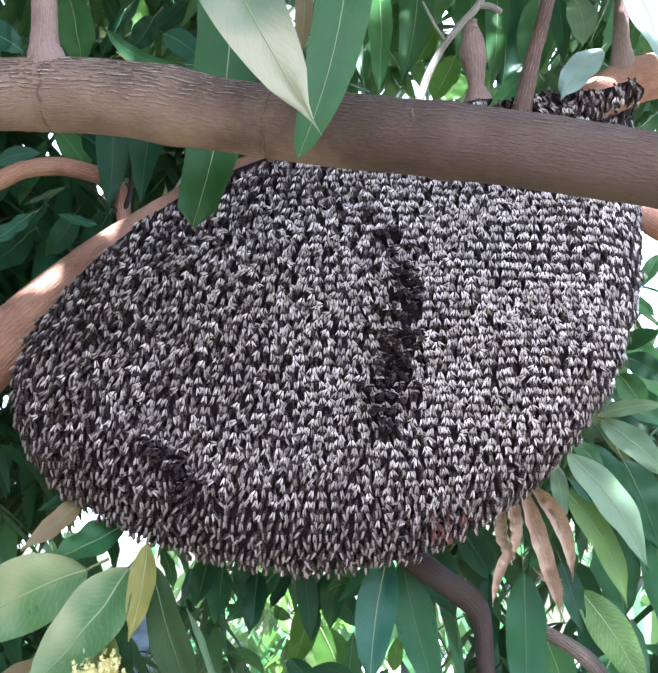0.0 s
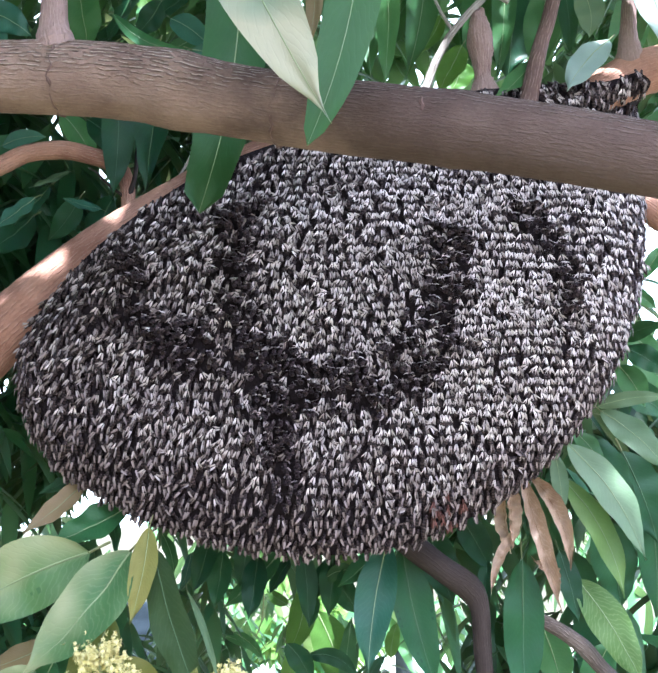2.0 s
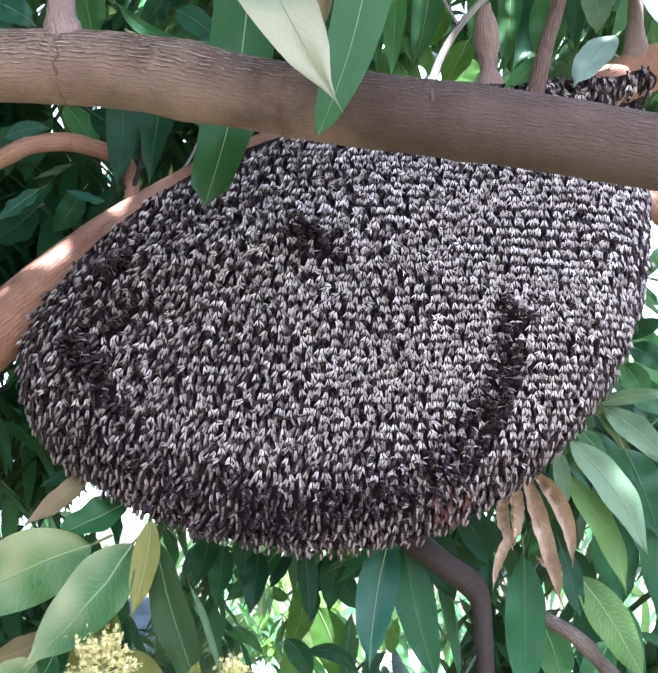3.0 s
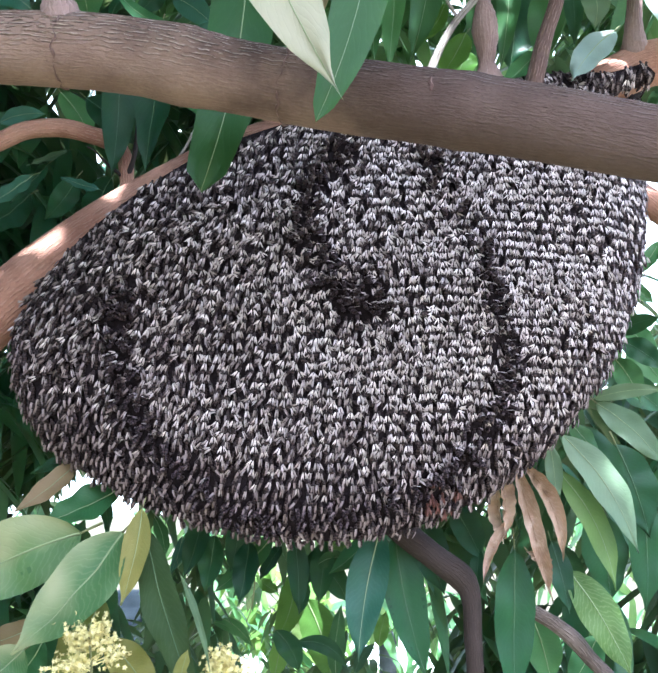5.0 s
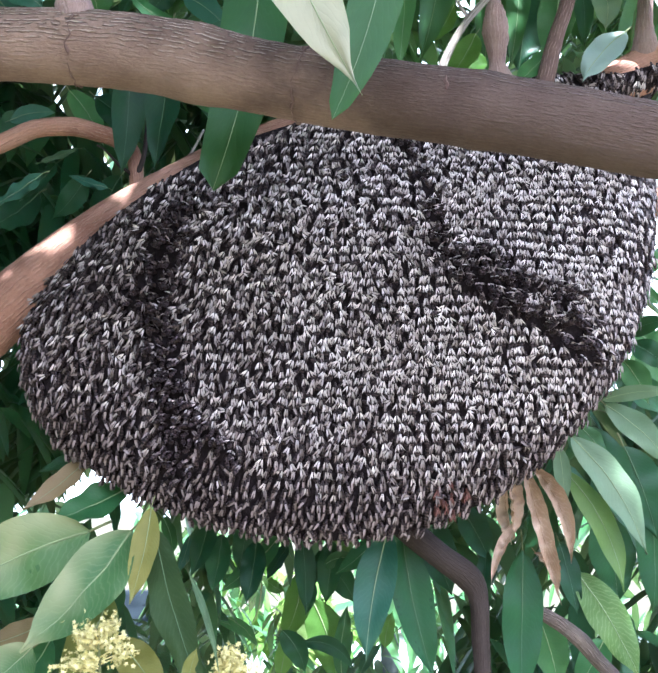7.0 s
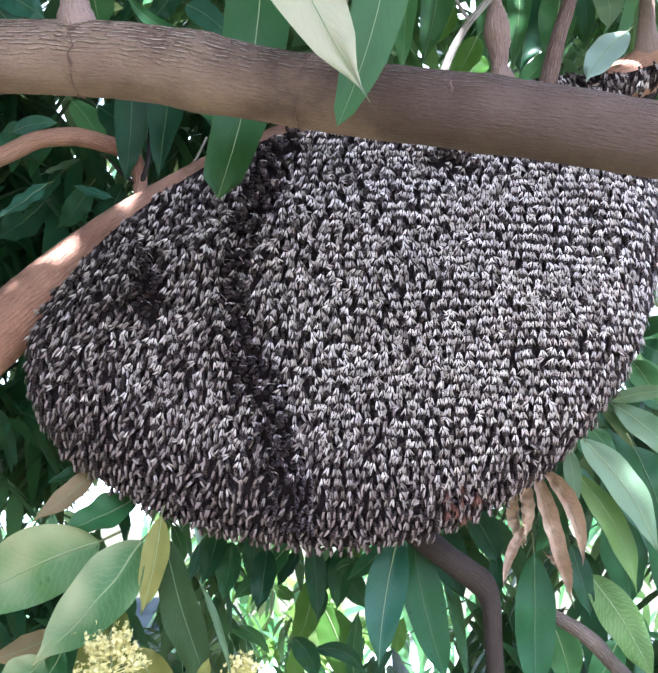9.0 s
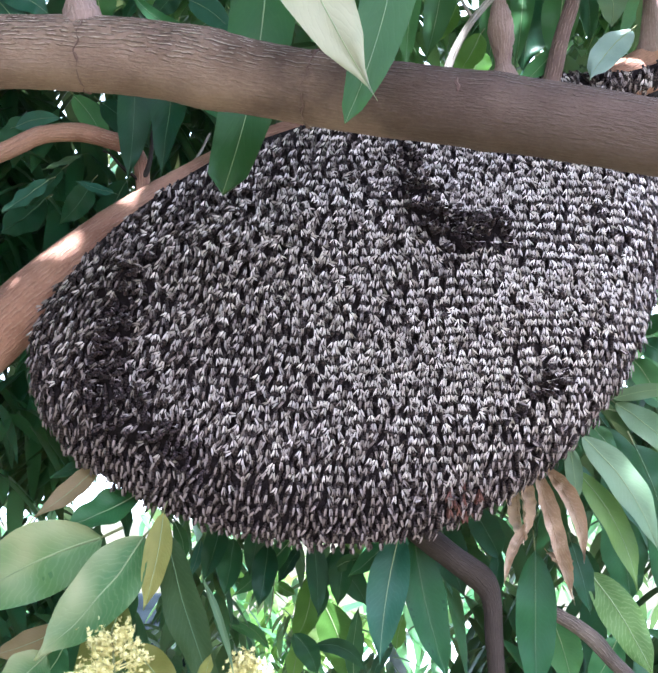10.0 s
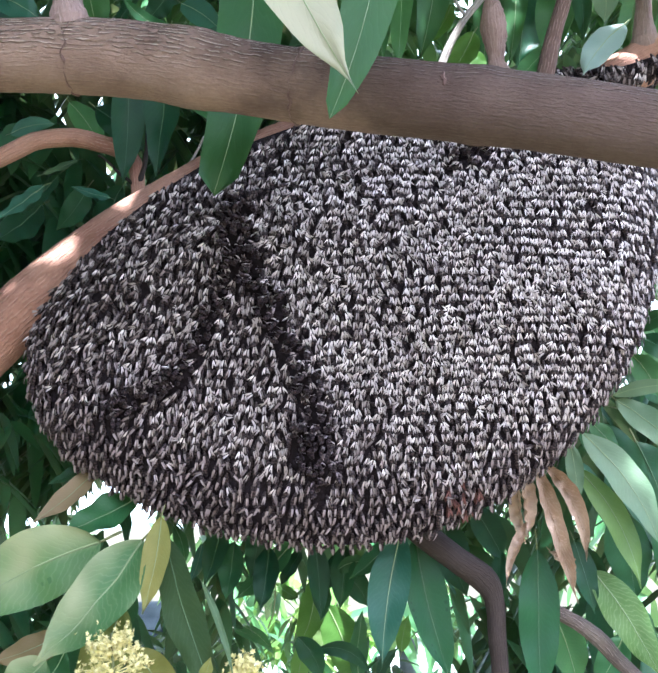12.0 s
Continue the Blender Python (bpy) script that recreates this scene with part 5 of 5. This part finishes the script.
sweep(2.4, [(-0.052, 2.083), (-0.031, 2.069), (-0, 2.055)], [(-0.059, 2.082), (-0.059, 2.019), (-0.033, 1.974), (0.018, 1.96), (0.055, 1.992), (0.071, 2.045), (0.038, 2.089)], [(-0.11, 2.108), (-0.118, 2.027), (-0.091, 1.947), (-0.04, 1.895), (0.035, 1.877), (0.112, 1.919), (0.14, 1.997), (0.13, 2.078)], [(-0.233, 2.014), (-0.188, 1.764), (-0.077, 1.743), (0.034, 1.752), (0.139, 1.792), (0.192, 1.866), (0.214, 1.955)])
sweep(2.4, [(0.248, 2.011), (0.272, 1.984)], [(0.256, 1.997), (0.279, 1.944)], [(0.225, 1.996), (0.258, 2.03), (0.297, 2.022)])
sweep(2.8, [(-0.206, 1.936), (-0.159, 1.897), (-0.166, 1.846)], [(-0.269, 1.935), (-0.229, 1.884)])
sweep(3, [(-0.026, 2.065), (-0.005, 2.048), (0.013, 2.032)], [(-0.072, 2.064), (-0.056, 2.01), (-0.013, 1.97), (0.039, 1.983), (0.078, 2.03)], [(-0.128, 2.05), (-0.114, 1.957), (-0.025, 1.879), (0.089, 1.916), (0.143, 2.02)], [(-0.192, 2.036), (-0.17, 1.892), (-0.062, 1.791), (0.125, 1.814), (0.219, 1.953)])
sweep(3.2, [(0.249, 1.928), (0.267, 1.89)])
sweep(4.6, [(-0.11, 2.002), (-0.083, 1.898), (-0.019, 1.86), (0.069, 1.885), (0.108, 1.95), (0.096, 2.042)], [(-0.161, 2.014), (-0.143, 1.859), (-0.055, 1.785), (0.056, 1.79), (0.151, 1.897), (0.132, 2.109)], [(-0.204, 1.972), (-0.194, 1.845), (-0.068, 1.735), (0.129, 1.771), (0.207, 1.883), (0.186, 2.013)])
sweep(5, [(-0.204, 1.972), (-0.2, 1.883), (-0.168, 1.808)], [(-0.276, 1.96), (-0.252, 1.883)])
sweep(4.8, [(0.072, 2.098), (0.053, 2.076), (0.058, 2.06)], [(0.031, 2.148), (-0.008, 2.093), (-0, 2.026), (0.031, 1.978), (0.069, 1.968)], [(-0.023, 2.121), (-0.067, 2.067), (-0.066, 1.987), (-0.034, 1.922), (0.024, 1.884), (0.092, 1.909)], [(-0.104, 2.122), (-0.133, 2.027), (-0.12, 1.922), (-0.06, 1.834), (0.027, 1.804), (0.115, 1.846), (0.134, 1.923), (0.117, 1.975)], [(-0.167, 2.039), (-0.19, 1.947), (-0.152, 1.808), (-0.023, 1.728), (0.138, 1.784), (0.208, 1.884), (0.21, 1.948)])
sweep(5, [(0.123, 2.135), (0.148, 2.08), (0.173, 2.013)], [(0.187, 2.108), (0.223, 2.027), (0.258, 1.922)], [(0.225, 2.137), (0.275, 2.068), (0.297, 1.988)], [(0.319, 2.092), (0.337, 2.028)])
sweep(4.8, [(0.295, 2.109), (0.331, 2.093)])
sweep(5.4, [(0.127, 2.109), (0.137, 2.081)], [(0.084, 2.135), (0.065, 2.067), (0.099, 2.021), (0.155, 2), (0.192, 1.953)], [(0.026, 2.132), (0.005, 2.064), (-0.012, 1.997), (0.001, 1.95), (0.077, 1.945)], [(-0.091, 2.074), (-0.102, 2.024), (-0.105, 1.955), (-0.094, 1.883), (-0.058, 1.855), (-0.001, 1.814), (0.073, 1.851), (0.125, 1.894)], [(-0.117, 2.061), (-0.166, 1.968), (-0.155, 1.879), (-0.11, 1.792), (-0.023, 1.744), (0.112, 1.781), (0.181, 1.856), (0.191, 1.945)], [(-0.297, 2.022), (-0.278, 1.917), (-0.197, 1.781), (-0.024, 1.716)])
sweep(5.6, [(0.155, 2), (0.192, 1.953)], [(0.195, 2.065), (0.231, 1.985), (0.254, 1.908), (0.24, 1.857)], [(0.147, 2.097), (0.211, 2.108), (0.272, 2.017), (0.313, 1.968)], [(0.284, 2.12), (0.33, 2.059), (0.353, 2.019)])
sweep(6, [(0.13, 2.109), (0.146, 2.092)], [(0.09, 2.131), (0.09, 2.063), (0.123, 2.018), (0.178, 1.971)], [(0.063, 2.16), (0.024, 2.091), (0.029, 2.024), (0.062, 1.971), (0.105, 1.945)], [(-0.009, 2.146), (-0.042, 2.051), (-0.033, 1.945), (0.003, 1.831), (0.061, 1.864), (0.149, 1.908)], [(-0.071, 2.147), (-0.1, 2.024), (-0.097, 1.92), (-0.077, 1.819), (-0.027, 1.765), (0.059, 1.766), (0.146, 1.82), (0.203, 1.883)], [(-0.174, 2.051), (-0.183, 1.958), (-0.167, 1.856), (-0.152, 1.782)], [(-0.251, 2.019), (-0.248, 1.967), (-0.231, 1.877)])
sweep(6.2, [(0.178, 1.971), (0.198, 1.945)], [(0.191, 2.011), (0.228, 1.946), (0.237, 1.869)], [(0.242, 2.039), (0.278, 1.973)], [(0.293, 2.027), (0.309, 1.987)])
sweep(6.6, [(0.127, 2.106), (0.153, 2.101)], [(0.192, 2.121), (0.256, 2.081), (0.293, 2.027)], [(0.275, 1.949), (0.294, 1.91)])
sweep(6.8, [(0.113, 2.134), (0.126, 2.112)], [(0.099, 2.149), (0.124, 2.075), (0.149, 2.005), (0.205, 1.987)], [(0.05, 2.159), (0.058, 2.076), (0.075, 2.01), (0.108, 1.944), (0.146, 1.906)], [(-0.009, 2.145), (-0.021, 2.022), (0.005, 1.893), (0.08, 1.83), (0.182, 1.894)], [(-0.088, 2.117), (-0.098, 1.97), (-0.071, 1.818), (0.016, 1.757)])
sweep(7, [(0.205, 1.987), (0.235, 1.975)], [(0.237, 1.972), (0.26, 1.92)], [(0.287, 1.998), (0.304, 1.959)])
sweep(8.6, [(0.052, 2.161), (0.042, 2.065), (0.03, 1.972), (0.058, 1.882), (0.076, 1.795)], [(0.006, 2.162), (-0.003, 2.08), (-0.048, 1.987), (-0.018, 1.922), (0.005, 1.833), (0.024, 1.772)], [(-0.05, 2.169), (-0.084, 2.087), (-0.102, 1.98), (-0.083, 1.89), (-0.051, 1.815), (-0.039, 1.742)], [(-0.142, 2.112), (-0.166, 1.978), (-0.169, 1.888), (-0.15, 1.801)], [(-0.256, 2.002), (-0.263, 1.837), (-0.225, 1.812)])
sweep(8.8, [(-0.255, 2.067), (-0.286, 2.009)], [(-0.192, 2.013), (-0.196, 1.968)])
sweep(9, [(0.12, 2.139), (0.146, 2.128)], [(0.14, 2.115), (0.201, 2.081)], [(0.04, 2.135), (0.065, 2.066), (0.128, 2.012), (0.204, 1.985)], [(-0.018, 2.148), (-0.045, 2.066), (-0.06, 1.974), (-0.045, 1.909)], [(-0.105, 2.109), (-0.118, 2.028), (-0.111, 1.924), (-0.086, 1.848), (-0.078, 1.762)], [(-0.22, 2.003), (-0.253, 1.862), (-0.203, 1.837), (-0.165, 1.812)])
sweep(9.2, [(0.319, 2.053), (0.284, 2.027), (0.281, 1.979)], [(0.32, 1.997), (0.297, 1.958)])
sweep(9.2, [(0.173, 1.86), (0.207, 1.885), (0.23, 1.847)], [(0.203, 1.972), (0.132, 1.921), (0.109, 1.833), (0.12, 1.772)], [(0.011, 1.922), (0.04, 1.896), (0.029, 1.833), (0.063, 1.759)], [(-0.086, 1.873), (-0.078, 1.81), (-0.07, 1.754)])
sweep(9.4, [(-0.257, 2.013), (-0.244, 2.024)], [(-0.245, 2.028), (-0.281, 1.976)], [(-0.195, 2.028), (-0.212, 1.937), (-0.215, 1.849)])
sweep(9.8, [(0.113, 2.157), (0.149, 2.135)], [(0.091, 2.159), (0.089, 2.095), (0.127, 2.049), (0.178, 2.041)], [(0.028, 2.15), (0.035, 2.055), (0.089, 1.969), (0.152, 1.943), (0.229, 1.96), (0.271, 2.026)], [(-0.007, 2.178), (-0.047, 2.068), (-0.055, 1.963), (-0.04, 1.868)], [(-0.071, 2.164), (-0.115, 2.069), (-0.122, 1.976), (-0.097, 1.886), (-0.096, 1.811), (-0.047, 1.762)], [(-0.213, 2.029), (-0.211, 1.925), (-0.196, 1.812)])
sweep(10, [(0.235, 1.884), (0.209, 1.872)], [(0.193, 1.891), (0.149, 1.859), (0.122, 1.797)], [(0.015, 1.872), (0.052, 1.859), (0.057, 1.761)])
sweep(10.2, [(-0.274, 2.036), (-0.256, 2.025)], [(-0.301, 1.952), (-0.25, 1.952)], [(-0.11, 1.976), (-0.16, 1.912), (-0.209, 1.862)], [(-0.196, 1.812), (-0.159, 1.787)])
sweep(10.4, [(0.318, 2.092), (0.324, 2.064)])
sweep(10.6, [(0.147, 2.156), (0.173, 2.144)], [(0.059, 2.161), (0.066, 2.093), (0.095, 2.044), (0.159, 2.029), (0.238, 2.063)], [(0.014, 2.161), (-0.008, 2.079), (-0.004, 1.999), (0.053, 1.934), (0.089, 1.882)], [(-0.032, 2.162), (-0.064, 2.067), (-0.054, 1.974), (-0.01, 1.884), (0.026, 1.796)], [(-0.11, 2.122), (-0.122, 2.028), (-0.109, 1.923), (-0.079, 1.835), (-0.064, 1.761)])
sweep(10.8, [(0.241, 1.893), (0.263, 1.918)], [(0.114, 1.882), (0.177, 1.893), (0.255, 1.931)])
sweep(10.8, [(-0.264, 2.017), (-0.244, 2.017)], [(-0.276, 1.977), (-0.238, 1.99)], [(-0.149, 2.002), (-0.166, 1.95), (-0.21, 1.887), (-0.272, 1.875)], [(-0.122, 1.924), (-0.134, 1.853), (-0.17, 1.824)])
sweep(11.2, [(0.112, 2.149), (0.15, 2.126), (0.19, 2.131)], [(0.099, 2.138), (0.123, 2.072), (0.169, 2.055), (0.215, 2.098)], [(0.034, 2.156), (0.05, 2.066), (0.082, 1.999), (0.144, 1.958), (0.234, 1.983)], [(-0.011, 2.164), (-0.026, 2.068), (-0.004, 1.975), (0.065, 1.909)], [(-0.11, 2.065), (-0.1, 2.025), (-0.081, 1.985), (-0.058, 1.945), (-0.035, 1.887), (-0.013, 1.835), (-0.019, 1.772)])
sweep(11.6, [(0.282, 1.943), (0.302, 1.974)], [(0.064, 1.871), (0.176, 1.882), (0.254, 1.918), (0.29, 1.969)])
sweep(11.6, [(-0.277, 2.026), (-0.251, 2.018)], [(-0.15, 2.004), (-0.174, 1.952), (-0.224, 1.915), (-0.275, 1.916)], [(-0.105, 2.015), (-0.143, 1.928), (-0.176, 1.881), (-0.231, 1.859)])
sweep(12, [(0.144, 2.128), (0.17, 2.139)], [(0.134, 2.079), (0.186, 2.092)])
sweep(11, [(0.141, 1.919), (0.204, 1.924), (0.256, 1.949)])
sweep(11, [(0.129, 1.864), (0.188, 1.853), (0.234, 1.872)])
sweep(11.8, [(0.083, 1.846), (0.137, 1.84), (0.2, 1.864)])
sweep(9.2, [(0.179, 1.822), (0.214, 1.817)])
sweep(10.2, [(0.166, 1.846), (0.202, 1.866)])
sweep(6, [(-0.043, 1.871), (-0.003, 1.826), (0.052, 1.836)])
sweep(12, [(-0.039, 1.825), (-0.015, 1.77)])
sweep(7, [(0.179, 1.969), (0.237, 1.948), (0.279, 1.923)])
sweep(9.4, [(0.085, 2.031), (0.13, 1.989), (0.176, 1.947)])
sweep(11.5, [(-0.173, 1.839), (-0.133, 1.823), (-0.093, 1.838)])
sweep(11.5, [(-0.148, 1.804), (-0.113, 1.789), (-0.079, 1.798)])
sweep(11.5, [(-0.098, 1.828), (-0.088, 1.788), (-0.076, 1.754)])

# the waves that run between those above: start, source x, z, speed, sector from, to, width to height, from, to
RINGS = [
    (3.5, 0.029, 2.049, 0.46, -240, 60, 0.75, 3.5, 4.5),
    (3.95, 0.031, 2.047, 0.49, -260, 60, 0.75, 3.95, 4.62),
    (7.4, 0.189, 2.109, 0.43, -235, -60, 0.75, 7.4, 8.5),
    (7.85, 0.178, 2.122, 0.46, -235, -60, 0.74, 7.85, 8.55),
    (7.6, -0.281, 2.070, 0.44, -90, 15, 1.0, 7.6, 8.4),
]


def swept(spots):
    """For each bee the times at which a wave reaches it."""
    times = [[] for _ in spots]
    at = np.array(spots)
    loose = np.array([noise.noise(Vector((x * 24, z * 24, 7.0))) for x, z in spots])
    for n, (start, fronts) in enumerate(SWEEPS):
        best, when = np.full(len(at), 9.0), np.zeros(len(at))
        steps = 1 if len(fronts) == 1 else 6 * (len(fronts) - 1) + 1
        for k in range(steps):
            i = min(k // 6, max(len(fronts) - 2, 0))
            f = k / 6 - i
            line = fronts[0] if len(fronts) == 1 else fronts[i] * (1 - f) + fronts[i + 1] * f
            d = np.sqrt(((at[:, None, :] - line[None]) ** 2).sum(2)).min(1)
            near = d < best - 0.0005
            best[near], when[near] = d[near], start + k / 30
        for b in np.nonzero(best < 0.0125 + 0.007 * loose)[0]:
            times[b].append(float(when[b]))
    for t0, sx, sz, speed, a0, a1, flat, t1, t2 in RINGS:
        for b, (x, z) in enumerate(spots):
            t = t0 + math.hypot((x - sx) / flat, z - sz) / speed + 0.05 * loose[b]
            turn = (math.degrees(math.atan2(z - sz, x - sx)) - (a0 + a1) / 2 + 180) % 360 - 180
            if t1 < t < t2 and abs(turn) < (a1 - a0) / 2:
                times[b].append(t)
    return times


def motions():
    pick = random.Random(11)
    for (bee, hang, x, z), met in zip(bees, swept([b[2:] for b in bees])):
        times = []
        for t in sorted(t + pick.gauss(0, 0.017) for t in met if pick.random() > 0.08):
            if -0.08 < t < 12.08 and (not times or t - times[-1] > 0.2):
                times.append(t)
        if not times:
            continue
        rows = {0.0: 0.0, 12.0: 0.0}
        for t in times:
            top = pick.uniform(76, 112)
            for dt, a in ((-0.067, 0.0), (-0.033, top * 0.75), (0.0, top), (0.033, top * 0.7), (0.067, 0.0)):
                f = round((t + dt) * FPS) / FPS
                if 0 <= f <= 12:
                    rows[f] = a
        walk(bee, [(t, hang @ pose(0, 0, 0, -a)) for t, a in sorted(rows.items())])

    # the pale leaf before the branch swings a little
    still = pale_leaf.matrix_basis.copy()
    walk(pale_leaf, [(t, Matrix.Translation((x, 0, z)) @ still) for t, x, z in SWAY])


motions()
